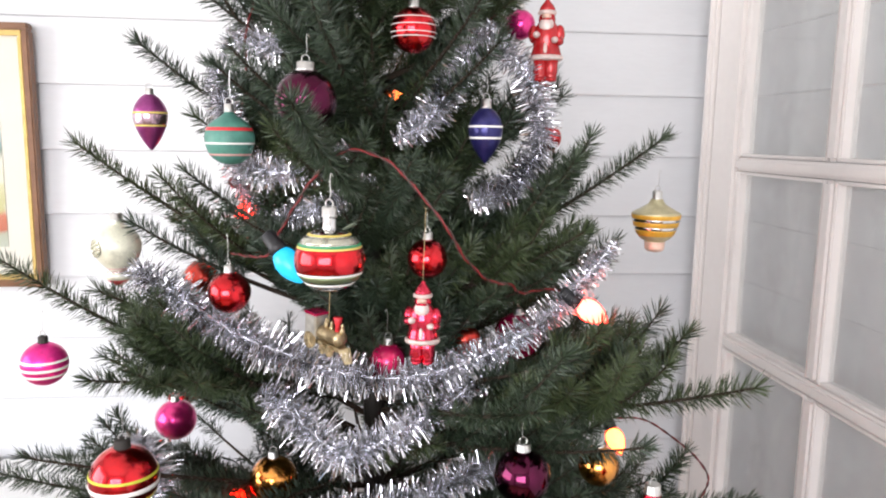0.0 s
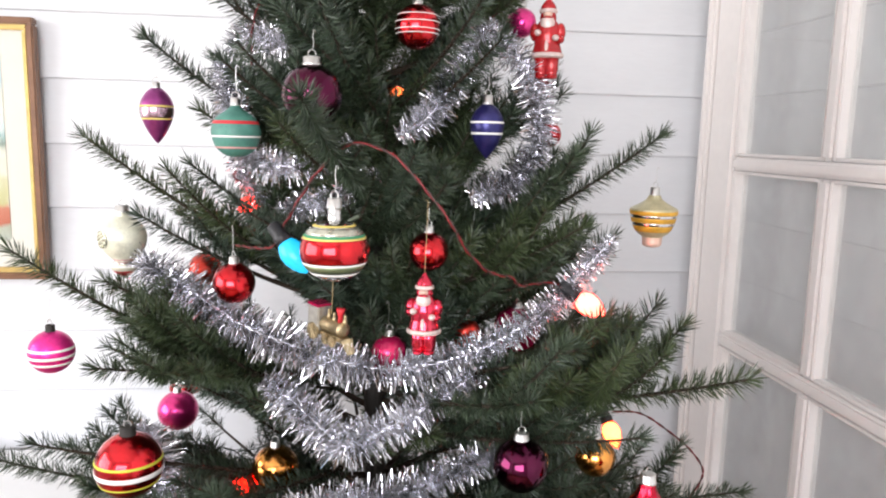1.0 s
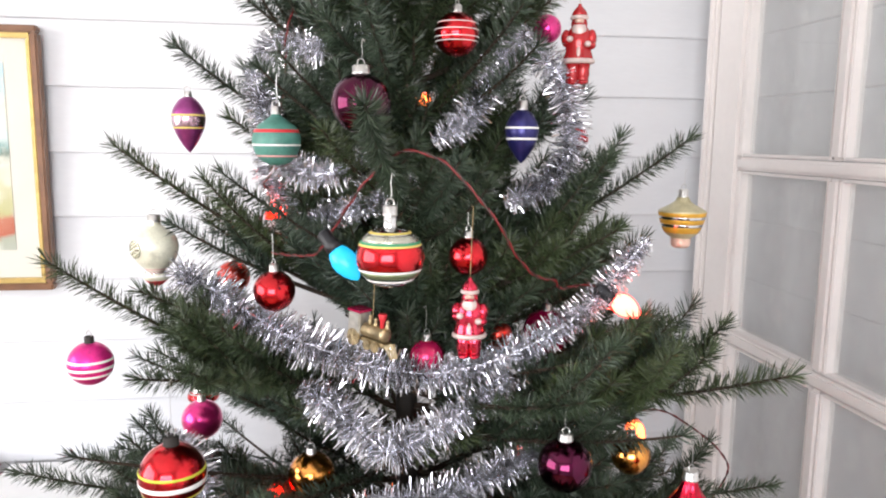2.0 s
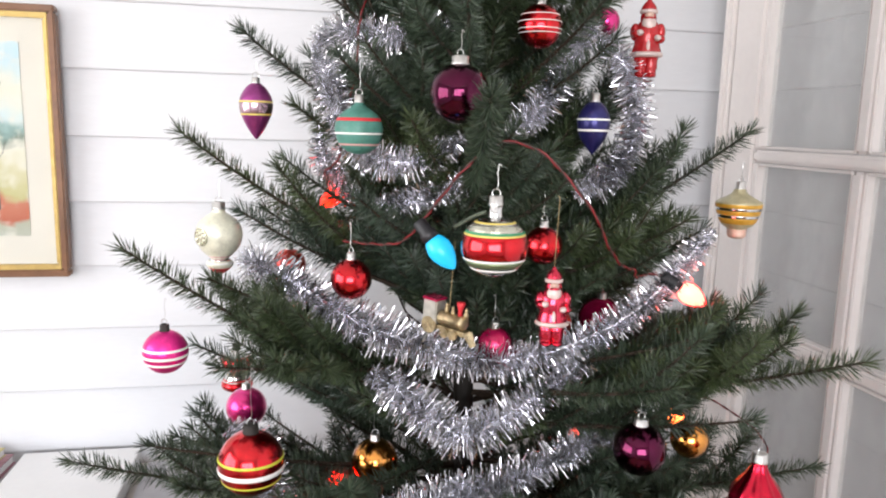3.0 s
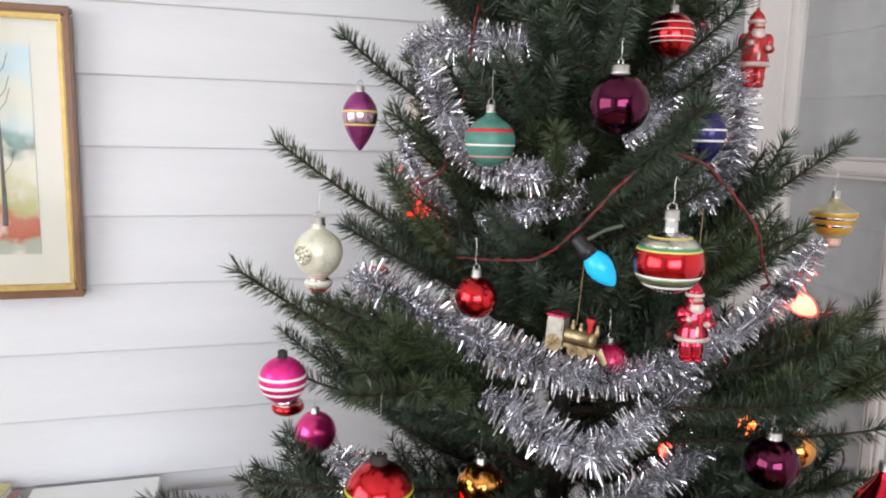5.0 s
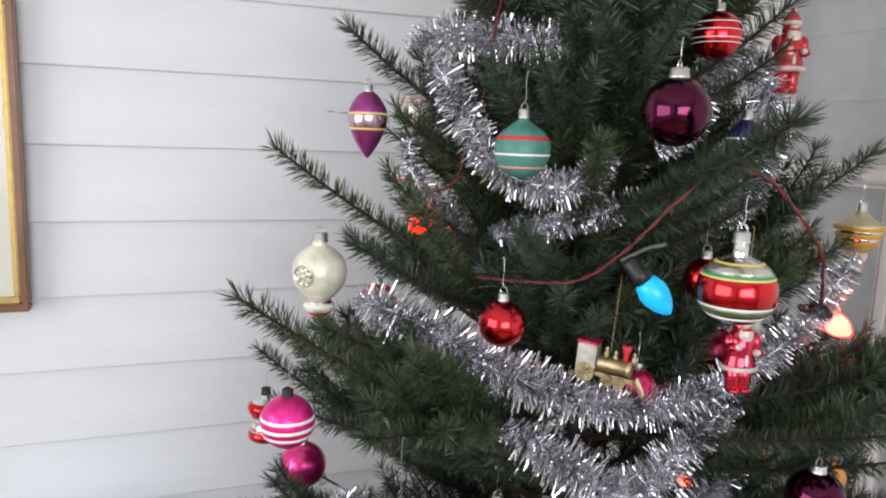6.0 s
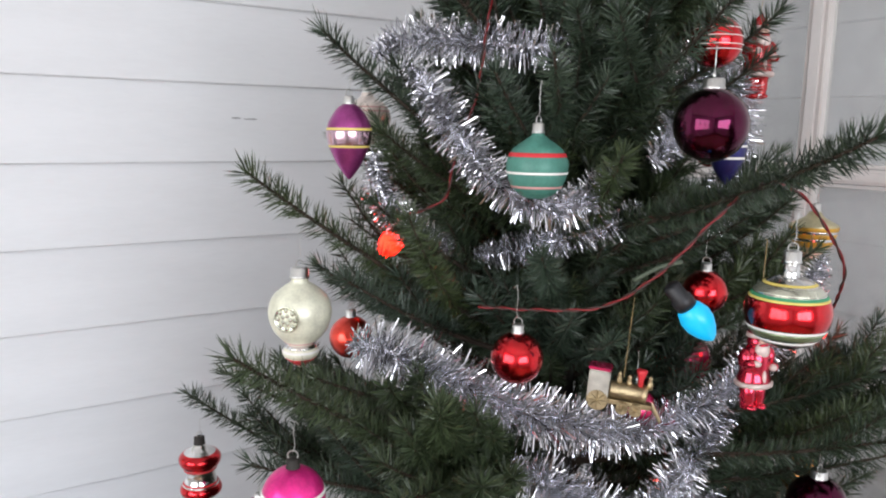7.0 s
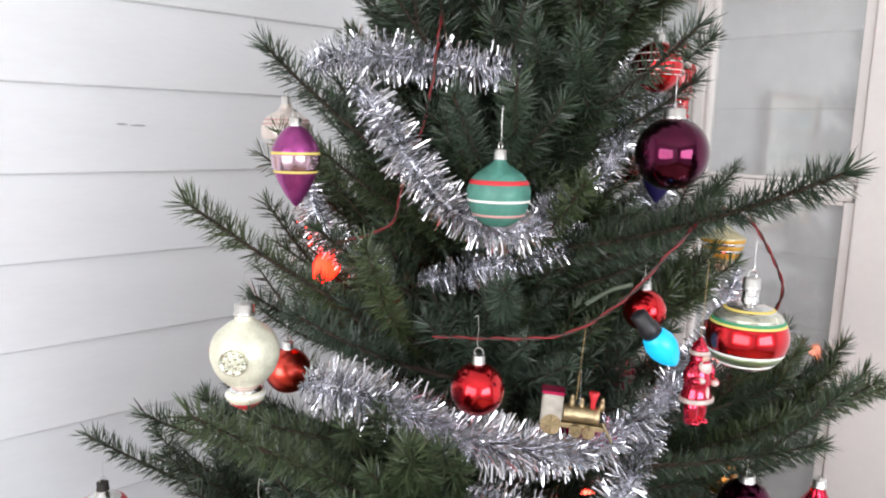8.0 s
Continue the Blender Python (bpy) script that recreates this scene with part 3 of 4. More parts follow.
# (tip, slope, twigs, spread, bare end)
TIPS = [
    ((-0.290, 0.962, 1.567), 0.62, 7, 0.13, 0.50), ((-0.366, 0.952, 1.442), 0.60, 7, 0.15, 0.50), ((-0.412, 0.845, 1.312), 0.62, 9, 0.17, 0.45),
    ((-0.528, 0.996, 0.995), 0.12, 8, 0.16, 0.45), ((-0.340, 1.319, 1.120), 0.35, 8, 0.15, 0.45), ((0.362, 0.852, 1.458), 0.62, 9, 0.15, 0.48),
    ((0.374, 0.625, 1.222), 0.28, 12, 0.17, 0.40), ((0.312, 0.732, 1.222), 0.32, 11, 0.14, 0.2), ((0.225, 0.700, 1.232), 0.32, 9, 0.13, 0.2), ((0.261, 0.900, 1.413), 0.62, 6, 0.11, 0.4),
    ((-0.238, 0.960, 1.408), 0.55, 7, 0.11, 0.30), ((0.305, 0.846, 1.331), 0.45, 7, 0.12, 0.35), 
    ((-0.149, 0.800, 1.545), 0.55, 7, 0.12, 0.30), ((-0.057, 0.690, 1.585), 0.42, 8, 0.13, 0.35),
    ((-0.154, 0.800, 1.372), 0.40, 6, 0.10, 0.35), ((0.165, 0.640, 1.196), 0.25, 12, 0.17, 0.22), ((0.295, 0.690, 1.135), 0.20, 8, 0.14, 0.30),
    ((0.330, 0.840, 1.235), 0.35, 7, 0.12, 0.40), ((-0.144, 1.019, 1.625), 0.7, 6, 0.10, 0.40), ((-0.393, 1.013, 1.016), 0.15, 8, 0.14, 0.30),
    ((0.318, 0.815, 1.025), 0.10, 8, 0.14, 0.30), ((-0.176, 0.849, 1.531), 0.55, 6, 0.10, 0.40), ((-0.226, 0.970, 1.477), 0.50, 6, 0.10, 0.40),
    ((0.493, 0.824, 1.002), 0.12, 8, 0.15, 0.40), ((-0.293, 0.913, 1.347), 0.45, 7, 0.12, 0.40), ((-0.268, 1.028, 1.337), 0.45, 7, 0.12, 0.40),
    ((0.060, 0.745, 1.660), 0.55, 7, 0.11, 0.30), ((0.205, 0.880, 1.640), 0.60, 6, 0.10, 0.35), ((0.150, 0.800, 1.560), 0.55, 7, 0.11, 0.30),
    ((0.045, 0.720, 1.430), 0.40, 6, 0.10, 0.35), ((0.085, 0.760, 1.400), 0.45, 7, 0.12, 0.30), ((-0.100, 0.760, 1.460), 0.45, 6, 0.10, 0.3),
    ((-0.230, 0.730, 1.050), 0.12, 9, 0.15, 0.25), ((0.000, 0.640, 0.980), 0.05, 9, 0.16, 0.30),
    ((-0.270, 0.700, 0.960), 0.05, 9, 0.16, 0.30), ((0.240, 0.620, 0.960), 0.05, 9, 0.16, 0.30), ((-0.340, 1.130, 1.205), 0.4, 8, 0.14, 0.35),
    ((0.123, 0.771, 1.599), 0.62, 5, 0.08, 0.5), ((-0.329, 0.892, 1.266), 0.35, 8, 0.12, 0.30), ((0.252, 0.786, 1.353), 0.45, 7, 0.11, 0.30), ((0.409, 1.008, 1.173), 0.25, 8, 0.14, 0.40),
    ((-0.08, 0.72, 1.66), 0.5, 7, 0.12, 0.3), ((-0.18, 0.82, 1.70), 0.55, 7, 0.12, 0.3),
]
branch((-0.060, 0.572, 1.478), 0.30, 7, 0.09, 0.03, 4800, 0.55, lift=0.08)
branch((-0.309, 0.790, 1.186), 0.17, 10, 0.15, 0.01, 3800, 0.35)
for tip, slope, twigs, spread, bare in TIPS:
    branch(tip, slope, twigs, spread, 0.03, 3500, bare)

# short inner branches close round the pole
inner_rng = np.random.default_rng(33)
for i in range(40):
    a, r = i * 2.39996, float(inner_rng.uniform(0.10, 0.20))
    r *= 0.6 if math.sin(a) < 0.1 else 1.0
    branch((AX + r * math.cos(a), AY + r * math.sin(a), 1.18 + 0.42 * i / 39), 0.45, 6, 0.10, 0.01, 2800, 0.25, inner_rng)

# the rest of the rings, round the sides and the back and above
fill_rng = np.random.default_rng(21)
ring_z = 0.55
turn = 0.3
while ring_z < 2.2:
    reach = max(0.05, 0.52 - (ring_z - 1.0) * 0.40)
    count = max(4, int(13 - 5 * (ring_z - 0.6)))
    for i in range(count):
        a = turn + 2 * math.pi * i / count + float(fill_rng.uniform(-0.12, 0.12))
        r = reach * float(fill_rng.uniform(0.68, 0.88))
        tip = (AX + r * math.cos(a), AY + r * math.sin(a), ring_z + float(fill_rng.uniform(-0.03, 0.03)))
        facing = math.sin(a) < -0.35
        if facing and 1.08 < tip[2] < 1.52:
            r *= 0.42
            tip = (AX + r * math.cos(a), AY + r * math.sin(a), tip[2])
            if 1.13 < tip[2] < 1.33 and abs(math.cos(a)) < 0.6:
                continue
        if any((Vector(tip) - Vector(q[0])).length < 0.09 for q in TIPS):
            continue
        branch(tip, 0.12 + 0.5 * min(1, max(0, (ring_z - 0.9) / 0.6)), 8, 0.14 if ring_z < 1.7 else 0.09, 0.02, 1600 if math.sin(a) > 0.35 else 2400, 0.3, fill_rng)
    ring_z += 0.105
    turn += 0.77
STEM = material("grey_green_stem", (0.10, 0.125, 0.085), 0.6, vary=0.35, scale=60, bump=0.3)
for run in (((-0.032, 1.040, 1.397), (-0.060, 0.985, 1.382), (-0.088, 0.934, 1.358)), ((-0.054, 0.858, 1.490), (-0.052, 0.862, 1.474), (-0.046, 0.870, 1.452)),
            ((-0.012, 0.768, 1.359), (-0.022, 0.785, 1.352), (-0.040, 0.800, 1.338))):
    part("bare_stem", tube(smooth_path([(x - AX, y - AY, z) for x, y, z in run], 0.006), 0.0022, 6), STEM, tree, "pale grey green bare stem", True)
part("leader", tube([Vector((0, 0, 2.2)), Vector((0, 0, 2.3))], 0.003, 5), BARK, tree)


# ---- tinsel ----
def tinsel(points, radius=0.026, far=1.0, density=8600, seed=3, label="silver foil tinsel garland draped through the branches"):
    rng = np.random.default_rng(seed)
    path = smooth_path(points, 0.008)
    p, d = stem_frames(path)
    seg = np.linalg.norm(np.diff(p, axis=0), axis=1)
    cum = np.concatenate([[0], np.cumsum(seg)])
    n = int(cum[-1] * density)
    s = rng.uniform(0, cum[-1], n)
    base = np.stack([np.interp(s, cum, p[:, i]) for i in range(3)], 1)
    dire = np.stack([np.interp(s, cum, d[:, i]) for i in range(3)], 1)
    dire /= np.linalg.norm(dire, axis=1)[:, None]
    ref = np.array([[0.13, 0.2, 1.0]])
    u = np.cross(dire, ref)
    u /= np.linalg.norm(u, axis=1)[:, None]
    w = np.cross(dire, u)
    a = rng.uniform(0, 2 * np.pi, n)
    out = np.cos(a)[:, None] * u + np.sin(a)[:, None] * w + dire * rng.normal(0.12, 0.18, n)[:, None]
    out[:, 2] -= 0.12
    out /= np.linalg.norm(out, axis=1)[:, None]
    ends = np.clip(np.minimum(s, cum[-1] - s) / 0.03, 0.0, 1.0)[:, None]
    wide = np.interp(s / cum[-1], (0.0, 0.32, 1.0), (radius, radius, radius * far))[:, None]
    ln = wide * rng.uniform(0.5, 1.1, n)[:, None] * (0.45 + 0.55 * ends)
    roll = rng.normal(0, 1, (n, 3))
    side = np.cross(out, roll)
    side /= np.linalg.norm(side, axis=1)[:, None]
    side *= 0.00068
    curl = np.cross(out, side) * rng.normal(0, 2.2, n)[:, None]
    m = base + out * ln * 0.5
    e = base + out * ln + curl
    v = np.stack([base - side, base + side, m + side, m - side, e + side * 0.8, e - side * 0.8], 1).astype(np.float32)
    quads = ((np.arange(n) * 6)[:, None, None] + np.array([[0, 1, 2, 3], [3, 2, 4, 5]])[None]).reshape(-1).astype(np.int32)
    me = bpy.data.meshes.new("foil_fringe")
    me.vertices.add(n * 6)
    me.vertices.foreach_set("co", v.reshape(-1))
    me.loops.add(len(quads))
    me.loops.foreach_set("vertex_index", quads)
    me.polygons.add(n * 2)
    me.polygons.foreach_set("loop_start", np.arange(0, len(quads), 4, dtype=np.int32))
    me.materials.append(SILVER)
    me.update(calc_edges=True)
    g = tagged(empty("tinsel_garland"), label, "tinsel", group="tinsel garlands on the tree")
    part("core", tube(path, 0.0016, 5), SILVER, g)
    tagged(part("foil_fringe", me, SILVER, g, "thin silver foil strands"), kind="stuff")
    return g


tinsel([(-0.276, 0.912, 1.284), (-0.255, 0.880, 1.280), (-0.205, 0.860, 1.254), (-0.150, 0.845, 1.220), (-0.090, 0.838, 1.196), (-0.022, 0.831, 1.174),
        (0.045, 0.825, 1.170), (0.105, 0.818, 1.186), (0.160, 0.812, 1.212), (0.205, 0.806, 1.245), (0.245, 0.802, 1.290), (0.285, 0.805, 1.335)], 0.032, 0.58, seed=1)
tinsel([(-0.128, 0.870, 1.146), (-0.104, 0.852, 1.134), (-0.075, 0.828, 1.116), (-0.045, 0.802, 1.098), (-0.029, 0.790, 1.090), (-0.010, 0.789, 1.093), (0.028, 0.797, 1.110), (0.065, 0.805, 1.128),
        (0.100, 0.811, 1.147), (0.130, 0.812, 1.172), (0.160, 0.812, 1.200)], 0.034, 0.50, seed=2)
tinsel([(-0.125, 0.800, 0.995), (-0.083, 0.785, 1.012), (-0.010, 0.790, 1.022), (0.060, 0.812, 1.026), (0.120, 0.835, 1.040), (0.190, 0.870, 1.055), (0.240, 0.900, 1.075)], 0.028, seed=3)
tinsel([(-0.300, 0.930, 1.060), (-0.270, 0.900, 1.045), (-0.250, 0.870, 1.010), (-0.230, 0.850, 0.970)], 0.034, seed=4)
tinsel([(-0.190, 1.045, 1.552), (-0.165, 1.010, 1.566), (-0.142, 0.940, 1.562), (-0.112, 0.885, 1.553), (-0.075, 0.860, 1.556), (-0.030, 0.850, 1.566)], 0.028, 0.7, seed=5)
tinsel([(-0.190, 0.970, 1.540), (-0.178, 0.945, 1.512), (-0.167, 0.908, 1.468), (-0.152, 0.872, 1.430), (-0.127, 0.850, 1.412), (-0.095, 0.838, 1.407), (-0.060, 0.840, 1.416), (-0.022, 0.852, 1.438)], 0.026, 0.8, seed=6)
tinsel([(-0.118, 0.950, 1.345), (-0.092, 0.930, 1.350), (-0.055, 0.890, 1.366), (-0.019, 0.854, 1.384), (0.010, 0.840, 1.402)], 0.021, seed=7)
tinsel([(0.030, 0.850, 1.445), (0.070, 0.860, 1.470), (0.098, 0.868, 1.510), (0.120, 0.870, 1.550), (0.150, 0.880, 1.580)], 0.026, seed=8)
tinsel([(0.150, 0.900, 1.570), (0.185, 0.870, 1.530), (0.205, 0.875, 1.480), (0.205, 0.880, 1.430), (0.170, 0.870, 1.390), (0.120, 0.850, 1.375)], 0.026, seed=9)
tinsel([(-0.185, 1.050, 1.450), (-0.180, 1.040, 1.405), (-0.160, 1.020, 1.370), (-0.13, 0.97, 1.35)], 0.022, seed=10)


# ---- hanging ornaments ----
def hook_part(o, z0, length, thread=False):
    """A wire hook from the cap up to the twig, or a looped thread."""
    if thread:
        pts = [Vector((0.0003, 0, z0)), Vector((0.0004, 0, z0 + length * 0.5)), Vector((0, 0, z0 + length))]
        bm = tube(pts, 0.00022, 4)
        tube([Vector((-0.0003, 0, z0)), Vector((-0.0004, 0, z0 + length * 0.5)), Vector((0, 0, z0 + length))], 0.00022, 4, bm)
        part("thread", bm, THREAD, o, "thin gold hanging thread")
    else:
        pts = smooth_path([(0, 0, z0), (0.0016, 0, z0 + 0.005), (0.0012, 0, z0 + 0.012), (0.0008, 0, z0 + length * 0.6), (0.002, 0, z0 + length), (0.0045, 0, z0 + length - 0.003)], 0.003)
        part("hook", tube(pts, 0.00032, 5), WIRE, o, "thin bent wire hook")


def cap_part(o, z, r=0.0075, h=0.009, dark=False):
    bm = lathe([(r * 1.08, z - 0.001), (r * 1.08, z + 0.001), (r, z + 0.0015), (r, z + h), (r * 0.8, z + h + 0.001)], 20)
    cap = part("cap", bm, TRUNK if dark else CAP, o, "dark tarnished cap" if dark else "silver metal cap", True)
    loop = [Vector((0.004 * math.cos(a), 0, z + h + 0.003 + 0.004 * math.sin(a))) for a in np.linspace(-0.6, math.pi + 0.6, 12)]
    part("loop", tube(loop, 0.0006, 5), WIRE, cap)
    return z + h + 0.006


def ring_band(o, radius_at, z0, z1, mat, lift=0.0004, name="stripe", label=""):
    zs_ = np.linspace(z0, z1, max(4, int((z1 - z0) / 0.001))).tolist()
    bm = lathe([(radius_at(z0) - 0.001, z0)] + [(radius_at(z) + lift, z) for z in zs_] + [(radius_at(z1) - 0.001, z1)], 48)
    part(name, bm, mat, o, label, True)


def ball_profile(r, neck=0.0, n=22, squash=1.0):
    pts = [(max(0.0004, r * math.sin(a)), -r * squash * math.cos(a)) for a in np.linspace(0.02, math.pi - 0.22, n)]
    return pts


def ball(at, r, mat, label, stripes=(), hook=0.03, thread=False, squash=1.0, dark_cap=False, tilt=0, cap=None, group="glass baubles on the tree", cap_z=None):
    o = tagged(empty("bauble", pose(*at, tilt, tilt * 0.6, 30 * len(label))), label, "bauble", group=group)
    part("body", lathe(ball_profile(r, squash=squash), 48), mat, o, "", True)
    rad = lambda z: r * math.sqrt(max(0.0001, 1 - (z / (r * squash)) ** 2))
    for z0, z1, m in stripes:
        ring_band(o, rad, z0 * r, z1 * r, m)
    z = cap_part(o, cap_z or r * squash * 0.965, cap or max(0.0055, r * 0.2), max(0.007, r * 0.24), dark_cap)
    hook_part(o, z, hook, thread)
    return o


def turned(at, prof, mat, label, stripes=(), hook=0.03, thread=False, cap=0.006, cap_h=0.009, bodies=(), flute=0.0, lobes=0, tilt=0, dark_cap=False):
    """A blown ornament with a turned outline: (r, z) from the bottom to the neck."""
    fine_p = [(p.x, p.z) for p in smooth_path([(r, 0, z) for r, z in prof], 0.0022)]
    o = tagged(empty("bauble", pose(*at, tilt, tilt * 0.5, 20)), label, "bauble", group="glass baubles on the tree")
    part("body", lathe([(max(0.0003, r), z) for r, z in fine_p], 48, flute=flute, lobes=lobes), mat, o, "", True)
    zz, rr = [p[1] for p in fine_p], [p[0] for p in fine_p]
    rad = lambda z: float(np.interp(z, zz, rr))
    for z0, z1, m in stripes:
        ring_band(o, rad, z0, z1, m)
    z = cap_part(o, zz[-1], cap, cap_h, dark_cap)
    hook_part(o, z, hook, thread)
    return o


W, Y, R, G = PAINT_WHITE, PAINT_YELLOW, PAINT_RED, PAINT_GREEN
turned((-0.264, 0.943, 1.466), [(0.0005, -0.0375), (0.0035, -0.0345), (0.0105, -0.0245), (0.0172, -0.0105), (0.0202, 0.003), (0.0186, 0.0145), (0.0118, 0.0255), (0.0055, 0.0305)], PURPLE,
       "purple satin glass spindle bauble with two yellow bands", [(0.007, 0.0092, Y), (-0.0085, -0.0065, Y), (-0.0063, 0.0068, ROSE)], 0.012, cap=0.005, cap_h=0.006)
turned((-0.147, 0.817, 1.444), [(0.0005, -0.0270), (0.0115, -0.0245), (0.0215, -0.0160), (0.0263, -0.002), (0.0254, 0.008), (0.0205, 0.0165), (0.0110, 0.0235), (0.0058, 0.0275), (0.0050, 0.030)], GREEN,
       "matt green glass bauble with red and white bands", [(0.0095, 0.0130, R), (-0.0050, -0.0030, W), (-0.0170, -0.0150, PAINT_PINK)], 0.030, cap=0.0052, cap_h=0.007)
ball((-0.057, 0.713, 1.482), 0.0293, MAROON, "large dark maroon mirror glass bauble", hook=0.02, cap=0.0085)
ball((0.049, 0.796, 1.561), 0.0242, RED, "shiny red glass bauble with thin white rings", [(0.48, 0.515, W), (0.17, 0.20, W), (-0.15, -0.12, W), (-0.34, -0.31, W)], 0.03)
ball((0.200, 0.976, 1.597), 0.0195, MAGENTA, "magenta mirror glass bauble half hidden by tinsel", hook=0.03)
turned((0.135, 0.838, 1.456), [(0.0005, -0.035), (0.0060, -0.029), (0.0150, -0.015), (0.0195, 0.001), (0.0178, 0.013), (0.0115, 0.023), (0.005, 0.028)], BLUE,
       "dark blue satin glass spindle bauble with white bands", [(0.0055, 0.0078, W), (-0.0075, -0.005, W)], 0.03)
ball((0.232, 0.935, 1.451), 0.0175, RED, "small red glass bauble behind tinsel", hook=0.03)
ball((-0.362, 0.838, 1.191), 0.0248, PINK, "bright pink satin glass bauble with white bands", [(0.16, 0.27, W), (-0.2, -0.07, W), (-0.52, -0.4, W)], 0.025, dark_cap=True, cap=0.0052)
ball((-0.154, 0.827, 1.274), 0.0238, RED, "small plain red glass bauble", hook=0.03)
ball((-0.227, 1.020, 1.255), 0.0228, ORANGE, "small orange red glass bauble beside tinsel", hook=0.035)
ball((0.067, 0.802, 1.316), 0.0226, RED, "plain shiny red glass bauble", hook=0.035)
ball((0.025, 0.846, 1.185), 0.0215, CRIMSON, "crimson glass bauble sunk behind the tinsel", hook=0.03)
ball((0.198, 0.925, 1.190), 0.0320, CRIMSON, "large crimson glass bauble behind the tinsel", hook=0.03)
ball((0.125, 0.900, 1.195), 0.0195, ORANGE, "small orange glass bauble deep in the branches", hook=0.03)
ball((-0.297, 1.126, 1.008), 0.0312, MAGENTA, "plain magenta mirror glass bauble", hook=0.03)
ball((-0.267, 0.792, 1.073), 0.0368, RED, "large red glass bauble with lime and white bands", [(0.18, 0.26, PAINT_LIME), (-0.2, -0.05, W), (-0.5, -0.43, PAINT_LIME)], 0.06, dark_cap=True, cap=0.0085)
ball((-0.118, 0.891, 1.018), 0.0300, GOLD, "plain gold mirror glass bauble", hook=0.03)
ball((0.164, 0.719, 1.096), 0.0300, MAROON, "large dark maroon glass bauble", hook=0.045, cap=0.008)
ball((0.276, 0.804, 1.064), 0.0245, GOLD, "small gold mirror glass bauble", hook=0.03)
big = ball((-0.033, 0.649, 1.341), 0.0312, MIRROR, "large striped glass bauble with red, green and yellow bands", [], 0.024, squash=0.92, cap=0.0066, cap_z=0.039)
rad_big = lambda z: 0.0312 * math.sqrt(max(0.0001, 1 - (z / (0.0312 * 0.92)) ** 2))
for za, zb, mm in ((-0.0100, 0.0112, RED), (0.0114, 0.0130, PAINT_YELLOW), (0.0132, 0.0152, PAINT_GREEN), (0.0158, 0.0215, CHAMPAGNE), (0.0225, 0.0238, PAINT_YELLOW),
                   (-0.0122, -0.0102, PAINT_WHITE), (-0.0178, -0.0125, SAGE), (-0.0215, -0.0198, PAINT_WHITE)):
    ring_band(big, rad_big, za, zb, mm)
part("neck", lathe([(0.0075, 0.026), (0.0062, 0.030), (0.0060, 0.040)], 24), MIRROR, big, "silvered glass neck", True)

white = turned((-0.312, 0.947, 1.303), [(0.0005, -0.0475), (0.0045, -0.0445), (0.0150, -0.0355), (0.0165, -0.0305), (0.0125, -0.0260), (0.0112, -0.0235), (0.0155, -0.0205), (0.0245, -0.010),
                                        (0.0287, 0.0055), (0.0250, 0.020), (0.0150, 0.0295), (0.0082, 0.0340), (0.0078, 0.0385)], CREAM,
               "cream glass lantern bauble with a round silvered hollow", [(-0.0430, -0.0365, R), (-0.0310, -0.0290, W), (-0.0230, -0.0210, PAINT_PINK), (-0.0272, -0.0240, MIRROR)], 0.022, cap=0.0082, cap_h=0.008)
# the hollow: a dished rosette of small facets set into the cream side
face = Vector((-0.60, -0.78, 0.0)).normalized()
hollow_m = Matrix.Translation(face * 0.0284 + Vector((0, 0, 0.0050))) @ face.to_track_quat("Z", "Y").to_matrix().to_4x4()
bm = bmesh.new()
lathe([(0.0116, -0.004), (0.0118, 0.0000), (0.0112, 0.0002), (0.0098, -0.0008), (0.004, -0.0022), (0.001, -0.0024)], 28, bm, hollow_m)
rosette = part("hollow", bm, CHAMPAGNE, white, "silvered faceted hollow")
rosette.matrix_basis = Matrix.Rotation(-radians(29), 4, "Z")
for k in range(13):
    a, rr = (k * 2 * math.pi / 8, 0.0082) if k < 8 else (k * 2 * math.pi / 5, 0.0038)
    bm = bmesh.new()
    bmesh.ops.create_icosphere(bm, subdivisions=1, radius=0.0024, matrix=hollow_m @ Matrix.Translation((rr * math.cos(a), rr * math.sin(a), -0.0006)))
    part("facet", bm, CHAMPAGNE, rosette)

turned((0.353, 0.862, 1.352), [(0.0005, -0.0385), (0.0085, -0.0370), (0.0115, -0.0335), (0.0118, -0.0270), (0.0135, -0.0235), (0.0185, -0.0205), (0.0240, -0.0120), (0.0278, 0.0000), (0.0292, 0.0080),
                               (0.0280, 0.0110), (0.0190, 0.0160), (0.0105, 0.0215), (0.0068, 0.0275)], YELLOW,
       "pale gold glass spinning top bauble with amber bands", [(0.0035, 0.0085, AMBER), (0.0000, 0.0033, MIRROR), (-0.0060, -0.0002, AMBER), (-0.0098, -0.0062, MIRROR), (-0.0175, -0.0100, AMBER), (-0.0375, -0.0250, PEACH)], 0.02)
turned((0.296, 0.689, 1.060), [(0.0005, -0.047), (0.0140, -0.0455), (0.0172, -0.037), (0.0190, -0.030), (0.0275, -0.0235), (0.0295, -0.0165), (0.0255, -0.0060), (0.0185, 0.0040), (0.0125, 0.0130), (0.0088, 0.0210), (0.0078, 0.027)], CHERRY,
       "fluted crimson glass lantern bauble", [], 0.03, flute=0.05, lobes=10, cap=0.0082)
